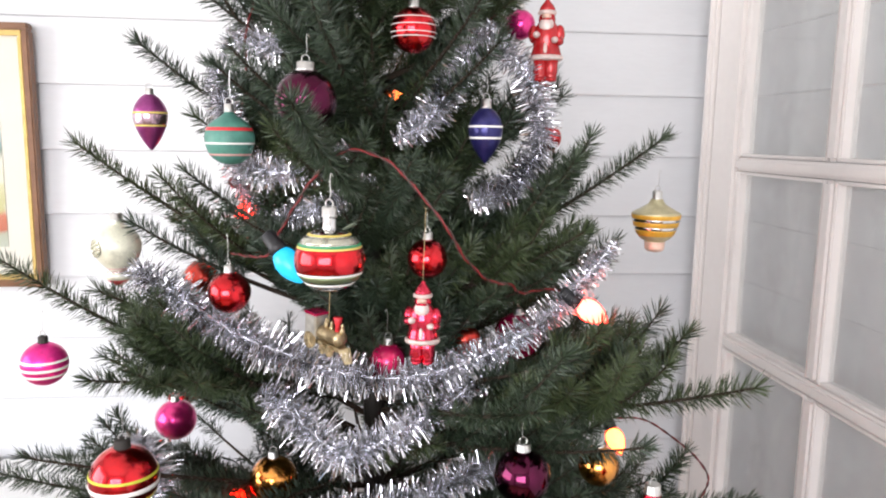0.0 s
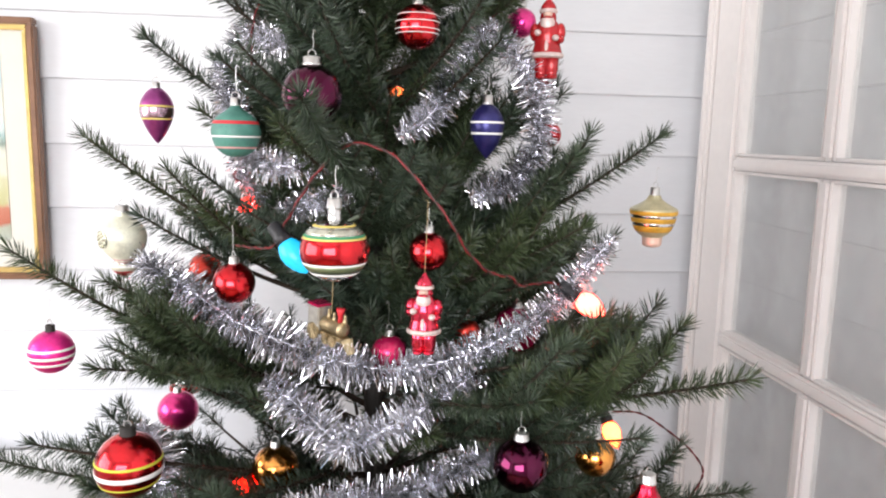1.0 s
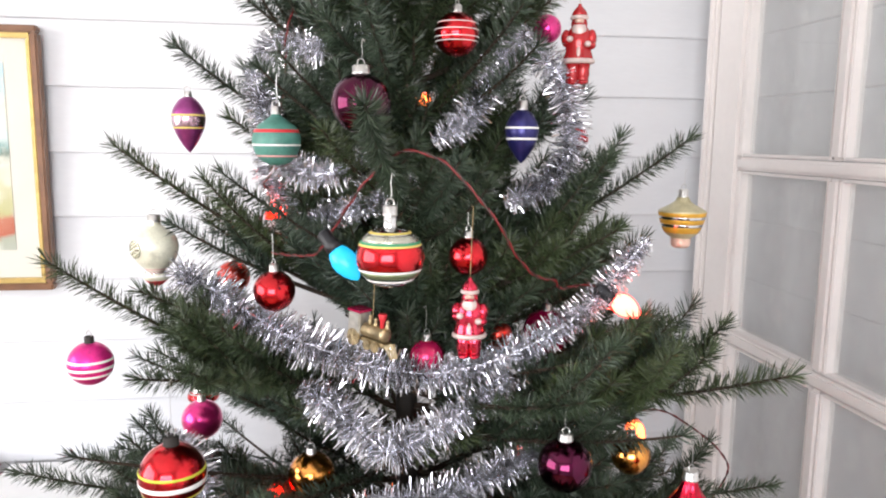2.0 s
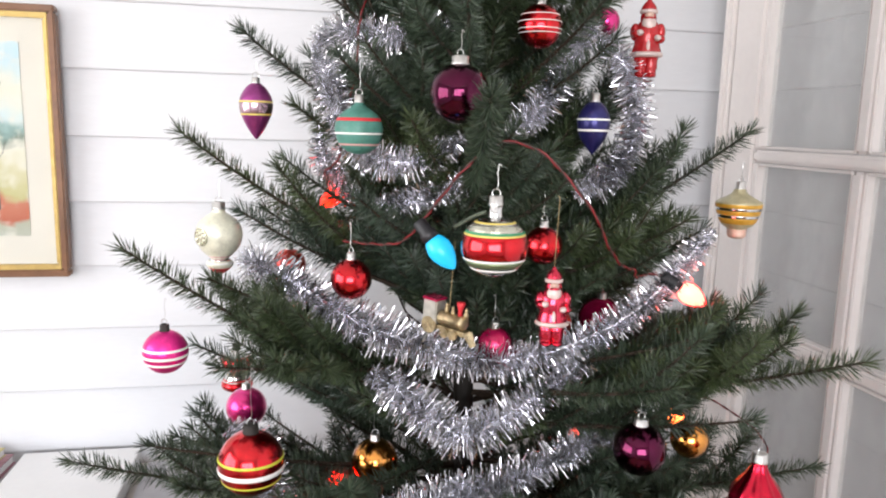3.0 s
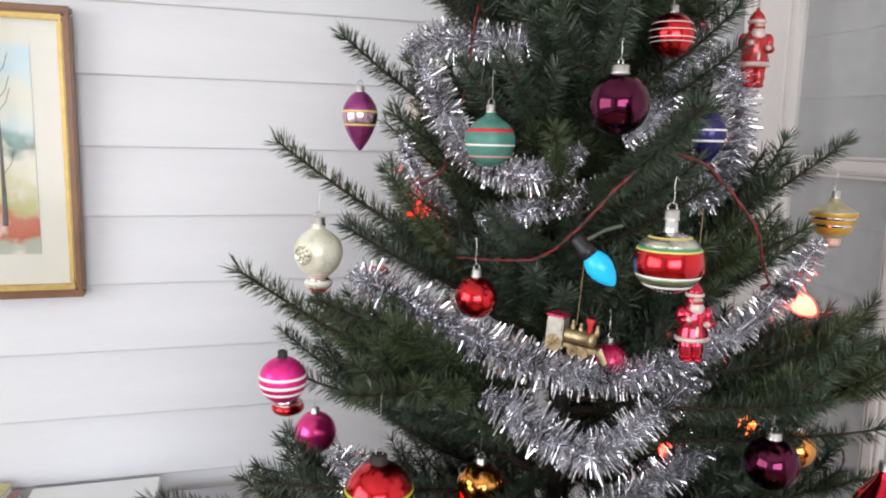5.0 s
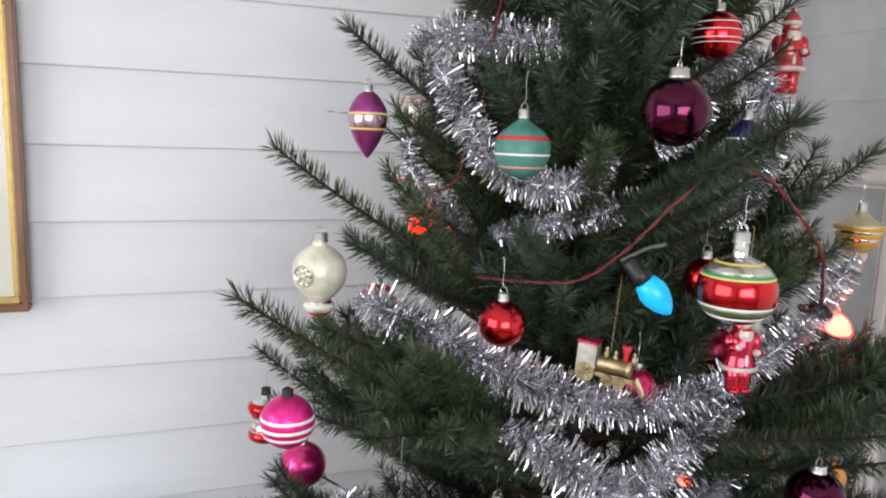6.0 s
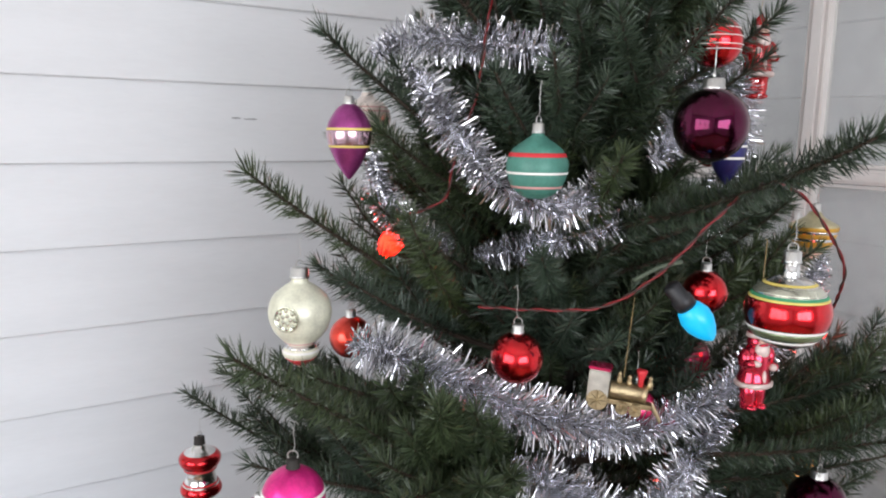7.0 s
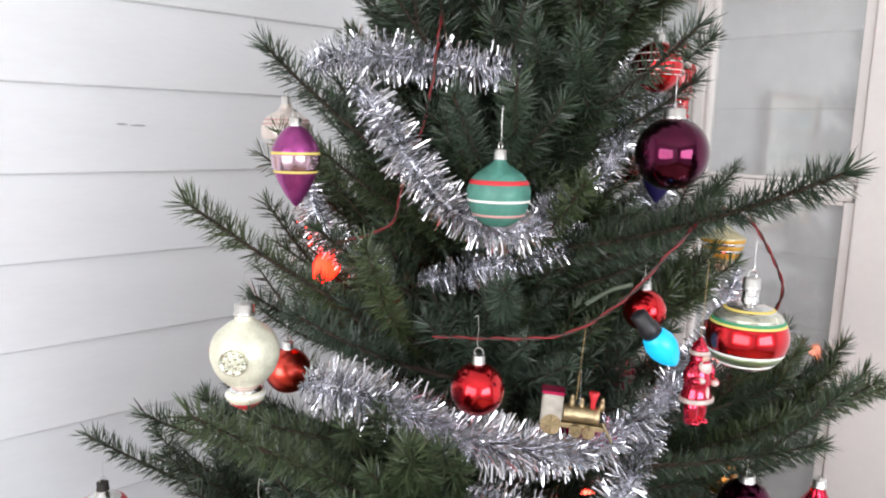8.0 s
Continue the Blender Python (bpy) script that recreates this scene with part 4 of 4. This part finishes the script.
turned((-0.325, 1.290, 1.016), [(0.0005, -0.044), (0.010, -0.042), (0.0245, -0.034), (0.0270, -0.026), (0.0215, -0.016), (0.0195, -0.007), (0.0215, 0.002), (0.0270, 0.012), (0.0255, 0.021),
                                (0.013, 0.029), (0.007, 0.036)], MIRROR,
       "red and silver double lantern glass bauble", [(-0.0415, -0.0205, RED), (-0.0185, -0.0165, R), (0.001, 0.003, R), (0.005, 0.0245, RED)], 0.02, cap=0.007, dark_cap=True)
turned((-0.118, 1.200, 1.488), [(0.0005, -0.035), (0.010, -0.033), (0.014, -0.026), (0.028, -0.012), (0.031, 0.004), (0.024, 0.018), (0.010, 0.027), (0.007, 0.033)], PEARL,
       "pearl glass bauble with fine brown rings", [(0.009, 0.0105, PAINT_PINK), (0.014, 0.0155, PAINT_PINK), (-0.012, -0.009, MIRROR)], 0.02, cap=0.006)


# ---- figure ornaments: plain turned shapes of one mesh each ----
def figure(at, h, red, label, hook, turn_z, cap_red=True):
    bm = bmesh.new()
    s = h / 0.09

    def blob(x, y, z, rx, ry, rz, mat):
        r = bmesh.ops.create_uvsphere(bm, u_segments=16, v_segments=10, radius=1, matrix=Matrix.Translation((x * s, y * s, z * s)) @ Matrix.Diagonal((rx * s, ry * s, rz * s, 1)))
        for v in r["verts"]:
            for f in v.link_faces:
                f.material_index = mat
    def turned_piece(prof, mat, squash=0.85, x=0.0, y=0.0):
        start = len(bm.faces)
        lathe([(r * s, z * s) for r, z in prof], 20, bm, Matrix.Translation((x * s, y * s, 0)) @ Matrix.Diagonal((1, squash, 1, 1)))
        bm.faces.ensure_lookup_table()
        for f in bm.faces[start:]:
            f.material_index = mat
    for x in (-0.0062, 0.0062):
        turned_piece([(0.0062, -0.047), (0.0074, -0.045), (0.0070, -0.040), (0.0072, -0.0385), (0.0082, -0.036), (0.0078, -0.030), (0.0092, -0.018)], 0, 1.0, x)
        blob(x, -0.003, -0.0445, 0.0064, 0.009, 0.0035, 0)
    turned_piece([(0.0178, -0.0215), (0.0188, -0.0195), (0.0170, -0.013), (0.0152, -0.007), (0.0156, -0.004), (0.0160, 0.003), (0.0150, 0.012), (0.0105, 0.019), (0.0085, 0.021)], 0)
    turned_piece([(0.0182, -0.0228), (0.0200, -0.0215), (0.0200, -0.0185), (0.0180, -0.0170)], 1)
    blob(0, -0.0135, -0.011, 0.0022, 0.002, 0.008, 1)
    for sx, dz in ((-1, 0.004), (1, -0.002)):
        blob(sx * 0.0150, -0.001, 0.007, 0.0062, 0.0075, 0.0105, 0)
        blob(sx * 0.0150, -0.007, dz, 0.0055, 0.0085, 0.0050, 0)
        blob(sx * 0.0105, -0.0135, dz + 0.001, 0.0042, 0.0042, 0.0036, 1)
    blob(0, 0, 0.0235, 0.0098, 0.0098, 0.0105, 0)
    blob(0, -0.0078, 0.0160, 0.0086, 0.0060, 0.0098, 1)
    blob(0, -0.0098, 0.0222, 0.0062, 0.0030, 0.0022, 0)
    blob(0, -0.0084, 0.0262, 0.0056, 0.0030, 0.0030, 2)
    turned_piece([(0.0090, 0.0285), (0.0108, 0.0295), (0.0108, 0.0325), (0.0090, 0.0335)], 1, 1.0)
    turned_piece([(0.0095, 0.0325), (0.0090, 0.0360), (0.0068, 0.0400), (0.0040, 0.0430), (0.0022, 0.0450), (0.0022, 0.0470)], 0, 1.0)
    thread_from = len(bm.faces)
    tube([Vector((0, 0, 0.046 * s)), Vector((0, 0, 0.052 * s)), Vector((0.002, 0, 0.052 * s + hook)), Vector((0, 0, 0.054 * s + hook))], 0.00035, 5, bm)
    bm.faces.ensure_lookup_table()
    for f in bm.faces[thread_from:]:
        f.material_index = 3
    me = mesh_of("figure_ornament", bm, [red, PINKISH, PEACH, THREAD], True)
    ob = new("figure_ornament", me)
    ob.matrix_basis = pose(*at, 0, 0, turn_z)
    return tagged(ob, label, "ornament", group="figure ornaments on the tree")


PINKISH = material("worn_cream_paint", (0.62, 0.50, 0.46), 0.4, 0.2, vary=0.25, scale=120)
RED_PLASTIC = bauble("red_moulded_plastic", (0.42, 0.011, 0.014), 0.25, 0.25, 0.4)
CHERRY = bauble("cherry_mirror_glass", (0.66, 0.03, 0.07), 0.12, 0.85, 0.5)
figure((0.208, 0.862, 1.563), 0.090, RED_PLASTIC, "red moulded figure ornament with white beard and belt", 0.02, -18)
figure((0.057, 0.732, 1.261), 0.083, CHERRY, "cherry glass figure ornament with white beard and belt", 0.07, -12)

# ---- the engine ornament ----
engine = tagged(empty("engine_ornament", pose(-0.043, 0.803, 1.232, 0, 4, -50) @ Matrix.Scale(0.95, 4)), "antique brass steam engine ornament with red chimney", "ornament", group="figure ornaments on the tree")
rot = Matrix.Rotation(radians(90), 4, "Y")
part("boiler", lathe([(0.0085, -0.014), (0.0088, -0.012), (0.0085, 0.0), (0.0088, 0.002), (0.0085, 0.018), (0.0092, 0.0185), (0.0092, 0.022), (0.004, 0.023)], 24, m=Matrix.Translation((0.002, 0, -0.002)) @ rot), BRASS, engine, "", True)
cab = part("cab", boxed((-0.034, -0.010, -0.012), (-0.013, 0.010, 0.018), 0.0015), PEWTER, engine, "dull silver cab")
part("roof", boxed((-0.0355, -0.011, 0.018), (-0.012, 0.011, 0.021), 0.0012), CRIMSON, cab, "dark red roof")
chimney = part("chimney", lathe([(0.003, 0.005), (0.0028, 0.013), (0.0035, 0.015), (0.0055, 0.022), (0.005, 0.023)], 16, m=Matrix.Translation((0.017, 0, 0))), PAINT_RED, engine, "red flared chimney", True)
for x, hh in ((-0.004, 0.014), (0.006, 0.012), (0.026, 0.014)):
    part("dome", lathe([(0.003, 0.004), (0.003, hh - 0.004), (0.0018, hh), (0.0025, hh + 0.001), (0.0006, hh + 0.004)], 12, m=Matrix.Translation((x, 0, 0))), BRASS, engine, "", True)
part("frame", boxed((-0.034, -0.007, -0.016), (0.030, 0.007, -0.011), 0.001), BRASS, engine)
for x, r in ((-0.023, 0.0105), (0.002, 0.0062), (0.015, 0.0062)):
    for sy in (-1, 1):
        m = Matrix.Translation((x, sy * 0.0095, -0.0235 + r)) @ Matrix.Rotation(radians(90), 4, "X")
        wheel = part("wheel", lathe([(r * 0.84, -0.0012), (r, -0.0012), (r, 0.0012), (r * 0.84, 0.0012)], 24, m=m), BRASS, engine)
        for k in range(4):
            a = k * math.pi / 4
            d = Vector((r * 0.86 * math.cos(a), r * 0.86 * math.sin(a), 0.0016))
            part("spoke", tube([m @ d, m @ Vector((-d.x, -d.y, 0.0016))], 0.0007, 4), BRASS, wheel)
bm = bmesh.new()
for k in range(6):
    tube([Vector((0.030, -0.008 + k * 0.0032, -0.012)), Vector((0.040, (-0.008 + k * 0.0032) * 0.6, -0.027))], 0.0009, 4, bm)
part("cowcatcher", bm, BRASS, engine)
hook_part(engine, 0.012, 0.085, True)


# ---- coloured lamps on their twisted cable ----
def lamp(at, way, mat, label, size=1.0, core=None):
    q = Vector(way).to_track_quat("Z", "Y").to_matrix().to_4x4()
    o = tagged(empty("string_lamp", Matrix.Translation(at) @ q), label, "lamp", group="coloured lamps on the tree")
    part("bulb", lathe([(r * size, z * size) for r, z in ((0.0085, -0.020), (0.0125, -0.014), (0.0155, -0.005), (0.0150, 0.004), (0.0115, 0.014), (0.0065, 0.022), (0.0025, 0.026), (0.0005, 0.027))], 28), mat, o, "tapered glass bulb", True)
    if core:
        part("filament_glow", lathe([(r * size, z * size) for r, z in ((0.004, -0.018), (0.0108, -0.0130), (0.0142, -0.0048), (0.0137, 0.0042), (0.0101, 0.0135), (0.0052, 0.021), (0.0004, 0.0245))], 24), core, o, "hot glowing middle", True)
    part("socket", lathe([(r * size, z * size) for r, z in ((0.006, -0.046), (0.0085, -0.044), (0.009, -0.030), (0.0105, -0.028), (0.0105, -0.018), (0.009, -0.0175))], 20), BLACK_PLASTIC, o, "black plastic socket", True)
    return o


lamp((-0.074, 0.699, 1.328), (0.60, -0.30, -0.78), BULB_BLUE, "bright blue bulb in a black socket", 0.82)
lamp((0.254, 0.794, 1.256), (0.75, -0.2, -0.5), BULB_RED, "lit red bulb in a black socket", 0.88, CORE_RED)
lamp((0.370, 1.008, 1.006), (0.2, -0.4, -0.6), BULB_AMBER, "lit amber bulb half behind a gold bauble", 0.9, CORE_AMBER)
lamp((-0.165, 1.045, 1.349), (-0.5, -0.2, -0.4), BULB_ORANGE, "lit orange bulb deep in the branches", 0.9, CORE_ORANGE)
lamp((0.043, 1.062, 1.502), (0.2, -0.5, -0.2), BULB_AMBER, "lit amber bulb deep in the branches", 0.8, CORE_AMBER)
lamp((-0.165, 0.905, 0.985), (0.2, -0.5, -0.2), BULB_ORANGE, "lit orange bulb deep in the branches", 0.7, CORE_ORANGE)
lamp((0.175, 0.930, 1.015), (0.2, -0.5, -0.2), BULB_RED, "lit red bulb behind the tinsel", 0.7, CORE_RED)


def cable(points, label):
    o = tagged(empty("lamp_cable"), label, "cable")
    path = smooth_path(points, 0.002)
    _, d = stem_frames(path)
    for ph, mat, n in ((0, RED_WIRE, "red_wire"), (math.pi, DARK_WIRE, "dark_wire")):
        pts, dist = [], 0.0
        for i, p in enumerate(path):
            if i:
                dist += (p - path[i - 1]).length
            u = Vector(d[i]).cross(Vector((0.2, 0.1, 1))).normalized()
            w = Vector(d[i]).cross(u)
            a = ph + dist / 0.034 * 2 * math.pi
            pts.append(p + 0.00085 * (math.cos(a) * u + math.sin(a) * w))
        part(n, tube(pts, 0.00095, 6), mat, o, "", True)
    return o


cable([(-0.160, 0.880, 1.310), (-0.129, 0.826, 1.315), (-0.103, 0.775, 1.326), (-0.083, 0.733, 1.360), (-0.052, 0.705, 1.408), (-0.020, 0.690, 1.436), (0.018, 0.680, 1.428), (0.047, 0.672, 1.400),
       (0.075, 0.668, 1.365), (0.090, 0.677, 1.340), (0.118, 0.700, 1.312), (0.148, 0.730, 1.300), (0.165, 0.760, 1.285), (0.200, 0.800, 1.280), (0.232, 0.812, 1.276)],
      "twisted red and dark green lamp cable looped over branches")
cable([(-0.120, 0.920, 1.640), (-0.140, 0.905, 1.570), (-0.144, 0.915, 1.506), (-0.160, 0.925, 1.450), (-0.163, 0.940, 1.407), (-0.180, 0.990, 1.385), (-0.160, 1.040, 1.370)], "twisted red and dark green lamp cable behind tinsel")
cable([(-0.190, 1.060, 1.440), (-0.176, 1.072, 1.412), (-0.168, 1.080, 1.392), (-0.160, 1.075, 1.372), (-0.162, 1.060, 1.362)], "dark twisted lamp cable above a lit bulb")
cable([(0.370, 1.010, 1.040), (0.405, 0.985, 1.045), (0.438, 0.953, 1.028), (0.460, 0.930, 1.010), (0.474, 0.918, 0.985), (0.460, 0.910, 0.960), (0.430, 0.900, 0.935), (0.400, 0.900, 0.92)], "dark twisted lamp cable hanging in a loop")

# ---- the framed picture ----
PX0, PX1, PZ0, PZ1, PY = -1.206, -0.691, 1.118, 1.669, 1.652
picture = tagged(empty("framed_picture", pose(PX1, PY, PZ0)), "brown framed watercolour landscape with gilt slip and cream mat", "picture")
pw, ph = PX1 - PX0, PZ1 - PZ0
for lo, hi in (((-pw, -0.026, 0), (0, 0, 0.0145)), ((-pw, -0.026, ph - 0.0145), (0, 0, ph)), ((-0.0145, -0.026, 0.0145), (0, 0, ph - 0.0145)), ((-pw, -0.026, 0.0145), (-pw + 0.0145, 0, ph - 0.0145))):
    part("frame_rail", boxed(lo, hi, 0.003), WOOD_FRAME, picture)
a, b = 0.0145, 0.0255
for lo, hi in (((-pw + a, -0.020, a), (-a, -0.004, b)), ((-pw + a, -0.020, ph - b), (-a, -0.004, ph - a)), ((-b, -0.020, b), (-a, -0.004, ph - b)), ((-pw + a, -0.020, b), (-pw + b, -0.004, ph - b))):
    part("gilt_slip", boxed(lo, hi, 0.003), GILT, picture, "gilt inner slip")
part("mat", boxed((-pw + b, -0.008, b), (-b, -0.003, ph - b)), MAT_BOARD, picture, "cream mat board")


def watercolour():
    m = bpy.data.materials.new("watercolour_landscape")
    m.use_nodes = True
    n, k = m.node_tree.nodes, m.node_tree.links
    bs = n["Principled BSDF"]
    bs.inputs["Roughness"].default_value = 0.8
    tc = n.new("ShaderNodeTexCoord")
    sep = n.new("ShaderNodeSeparateXYZ")
    k.new(tc.outputs["Object"], sep.inputs[0])
    nz = n.new("ShaderNodeTexNoise")
    nz.inputs["Scale"].default_value, nz.inputs["Detail"].default_value = 18, 6
    k.new(tc.outputs["Object"], nz.inputs[0])
    ma = n.new("ShaderNodeMath")
    ma.operation = "MULTIPLY_ADD"
    ma.inputs[1].default_value = 0.10
    k.new(nz.outputs[0], ma.inputs[0])
    k.new(sep.outputs["Z"], ma.inputs[2])
    mr = n.new("ShaderNodeMapRange")
    mr.inputs["From Min"].default_value, mr.inputs["From Max"].default_value = 0.13, 0.54
    k.new(ma.outputs[0], mr.inputs[0])
    cr = n.new("ShaderNodeValToRGB")
    stops = [(0.0, (0.50, 0.52, 0.45)), (0.07, (0.45, 0.46, 0.36)), (0.10, (0.52, 0.15, 0.09)), (0.19, (0.58, 0.22, 0.14)), (0.23, (0.55, 0.52, 0.26)), (0.36, (0.66, 0.62, 0.40)),
             (0.46, (0.80, 0.77, 0.66)), (0.50, (0.16, 0.22, 0.17)), (0.545, (0.30, 0.44, 0.42)), (0.60, (0.62, 0.74, 0.75)), (0.75, (0.78, 0.76, 0.64)), (0.9, (0.52, 0.70, 0.78)), (1.0, (0.62, 0.74, 0.78))]
    e = cr.color_ramp.elements
    e[0].position, e[0].color = stops[0][0], (*stops[0][1], 1)
    e[1].position, e[1].color = 1.0, (*stops[-1][1], 1)
    for p, c in stops[1:-1]:
        x = e.new(p)
        x.color = (*c, 1)
    k.new(mr.outputs[0], cr.inputs[0])
    wash = n.new("ShaderNodeTexNoise")
    wash.inputs["Scale"].default_value, wash.inputs["Detail"].default_value = 30, 5
    k.new(tc.outputs["Object"], wash.inputs[0])
    wr = n.new("ShaderNodeMapRange")
    wr.inputs["From Min"].default_value, wr.inputs["From Max"].default_value = 0.5, 0.75
    k.new(wash.outputs[0], wr.inputs[0])
    mx = n.new("ShaderNodeMix")
    mx.data_type = "RGBA"
    mx.inputs["B"].default_value = (0.80, 0.77, 0.68, 1)
    k.new(wr.outputs[0], mx.inputs["Factor"])
    k.new(cr.outputs[0], mx.inputs["A"])
    k.new(mx.outputs["Result"], bs.inputs["Base Color"])
    return m


WATERCOLOUR = watercolour()
paint = part("painting", boxed((-pw + 0.075, -0.0095, 0.085), (-0.075, -0.0078, ph - 0.072)), WATERCOLOUR, picture, "watercolour of a bare tree over red scrub")
SEPIA = material("grey_brown_wash", (0.16, 0.14, 0.13), 0.8, vary=0.4, scale=40)
rr = random.Random(5)
for x0, z0, hgt, w0 in ((-0.135, 0.14, 0.32, 0.005), (-0.25, 0.15, 0.26, 0.003)):
    bm = bmesh.new()
    pts = smooth_path([(x0 + rr.uniform(-0.006, 0.006) * (1 - i / 6), -0.0098, z0 + hgt * i / 6) for i in range(7)], 0.01)
    tube(pts, lambda s: w0 * (1 - 0.85 * s) ** 1.5 + 0.0004, 5, bm)
    for i in range(9):
        p = pts[int(len(pts) * (0.3 + 0.07 * i))]
        sd = rr.choice((-1, 1))
        tube([p, p + Vector((sd * 0.015, 0, 0.02)), p + Vector((sd * 0.022, 0, 0.045))], 0.0006, 4, bm)
    bmesh.ops.scale(bm, vec=(1, 0.12, 1), space=Matrix.Translation((0, 0.0098, 0)), verts=bm.verts)
    part("painted_tree", bm, SEPIA, paint, "thin bare painted tree")
glass = part("glazing", boxed((-pw + b, -0.0135, b), (-b, -0.0115, ph - b)), PICTURE_GLASS, picture, "clear picture glass")
glass.visible_shadow = False

# ---- the desk against the wall and what lies on it ----
desk = tagged(empty("desk"), "low pale timber desk against the wall", "desk")
part("desktop", boxed((-1.75, 1.12, 0.655), (-0.28, 1.645, 0.685), 0.004), DESK_TOP, desk)
for x in (-1.70, -0.33):
    for y in (1.17, 1.60):
        part("leg", boxed((x - 0.025, y - 0.025, 0), (x + 0.025, y + 0.025, 0.655), 0.003), DESK_TOP, desk)
carton = tagged(empty("document_box", pose(-0.685, 1.415, 0.685)), "flat white card box lying on the desk", "box")
part("tray", boxed((-0.118, -0.213, 0), (0.118, 0.213, 0.030), 0.002), PAPER, carton)
part("lid", boxed((-0.120, -0.215, 0.026), (0.120, 0.215, 0.043), 0.002), PAPER, carton)
tagged(new("storage_box", mesh_of("storage_box", boxed((-0.545, 1.30, 0.685), (-0.40, 1.60, 0.706), 0.002), GREY_BOX)), "flat grey card folder lying on the desk", "folder")


def book(lo, hi, mat, label, turn_z):
    cx, cy = (lo[0] + hi[0]) / 2, (lo[1] + hi[1]) / 2
    o = tagged(empty("book", pose(cx, cy, lo[2], 0, 0, turn_z)), label, "book", group="books on the desk")
    x, y, h = (hi[0] - lo[0]) / 2, (hi[1] - lo[1]) / 2, hi[2] - lo[2]
    part("cover", boxed((-x, -y, h - 0.002), (x, y, h), 0.0008), mat, o)
    part("cover", boxed((-x, -y, 0), (x, y, 0.002), 0.0008), mat, o)
    part("spine", boxed((-x, -y, 0.002), (-x + 0.002, y, h - 0.002)), mat, o)
    part("pages", boxed((-x + 0.003, -y + 0.003, 0.002), (x - 0.003, y - 0.003, h - 0.002)), PAPER, o, "cream page block")


book((-1.10, 1.35, 0.685), (-0.825, 1.63, 0.712), BOOK_B, "mauve hardback book lying flat on the desk", -2)
book((-1.08, 1.36, 0.712), (-0.830, 1.63, 0.732), BOOK_B, "mauve paperback book lying on another book", -4)
book((-1.08, 1.37, 0.732), (-0.850, 1.63, 0.750), BOOK_A, "olive yellow book lying on a stack of books", -7)

# ---- the boards of the walls ----
def lap_board(length):
    """One weatherboard along x, its lower edge thick and lapped over the next."""
    bm = bmesh.new()
    prof = [(0.0, -0.003), (-0.0115, -0.002), (-0.0135, 0.0), (-0.0135, 0.004), (-0.004, LAP + 0.004), (0.0, LAP + 0.004)]
    ends = [[bm.verts.new((x, y, z)) for y, z in prof] for x in (0, length)]
    n = len(prof)
    for i in range(n):
        bm.faces.new((ends[0][i], ends[0][(i + 1) % n], ends[1][(i + 1) % n], ends[1][i]))
    bm.faces.new(ends[0])
    bm.faces.new(ends[1][::-1])
    bmesh.ops.recalc_face_normals(bm, faces=bm.faces)
    return mesh_of("board", bm, WHITE_BOARD)


front_board, side_board = lap_board(RIGHT - LEFT), lap_board(FRONT - REAR)
for i in range(19):
    z = LAP0 + (i - 0) * LAP
    if z + LAP > TOP:
        break
    part("board", front_board, WHITE_BOARD, wall_front, m=pose(LEFT, FRONT + 0.016, z))
    part("board", side_board, WHITE_BOARD, wall_side, m=pose(RIGHT + 0.016, FRONT, z, 0, 0, -90))

SCUFF = material("grey_scuffed_paint", (0.34, 0.34, 0.35), 0.7, vary=0.3, scale=90, bump=0.2)
scuff_rng = random.Random(12)
for x, z, w in ((-0.150, 1.4905, 0.011), (-0.122, 1.4890, 0.014)):
    bm = bmesh.new()
    ring = [bm.verts.new((w * math.cos(a) * scuff_rng.uniform(0.7, 1.1), 0, 0.0016 * math.sin(a) * scuff_rng.uniform(0.4, 1.2))) for a in [k * math.pi / 8 for k in range(16)]]
    top = bmesh.ops.extrude_face_region(bm, geom=[bm.faces.new(ring)])["geom"]
    bmesh.ops.translate(bm, vec=(0, -0.0012, 0), verts=[v for v in top if isinstance(v, bmesh.types.BMVert)])
    bmesh.ops.recalc_face_normals(bm, faces=bm.faces)
    part("paint_scuff", bm, SCUFF, wall_front, "grey scuff in the white paint", m=pose(x, 1.6655, z, 4, 0, 0))
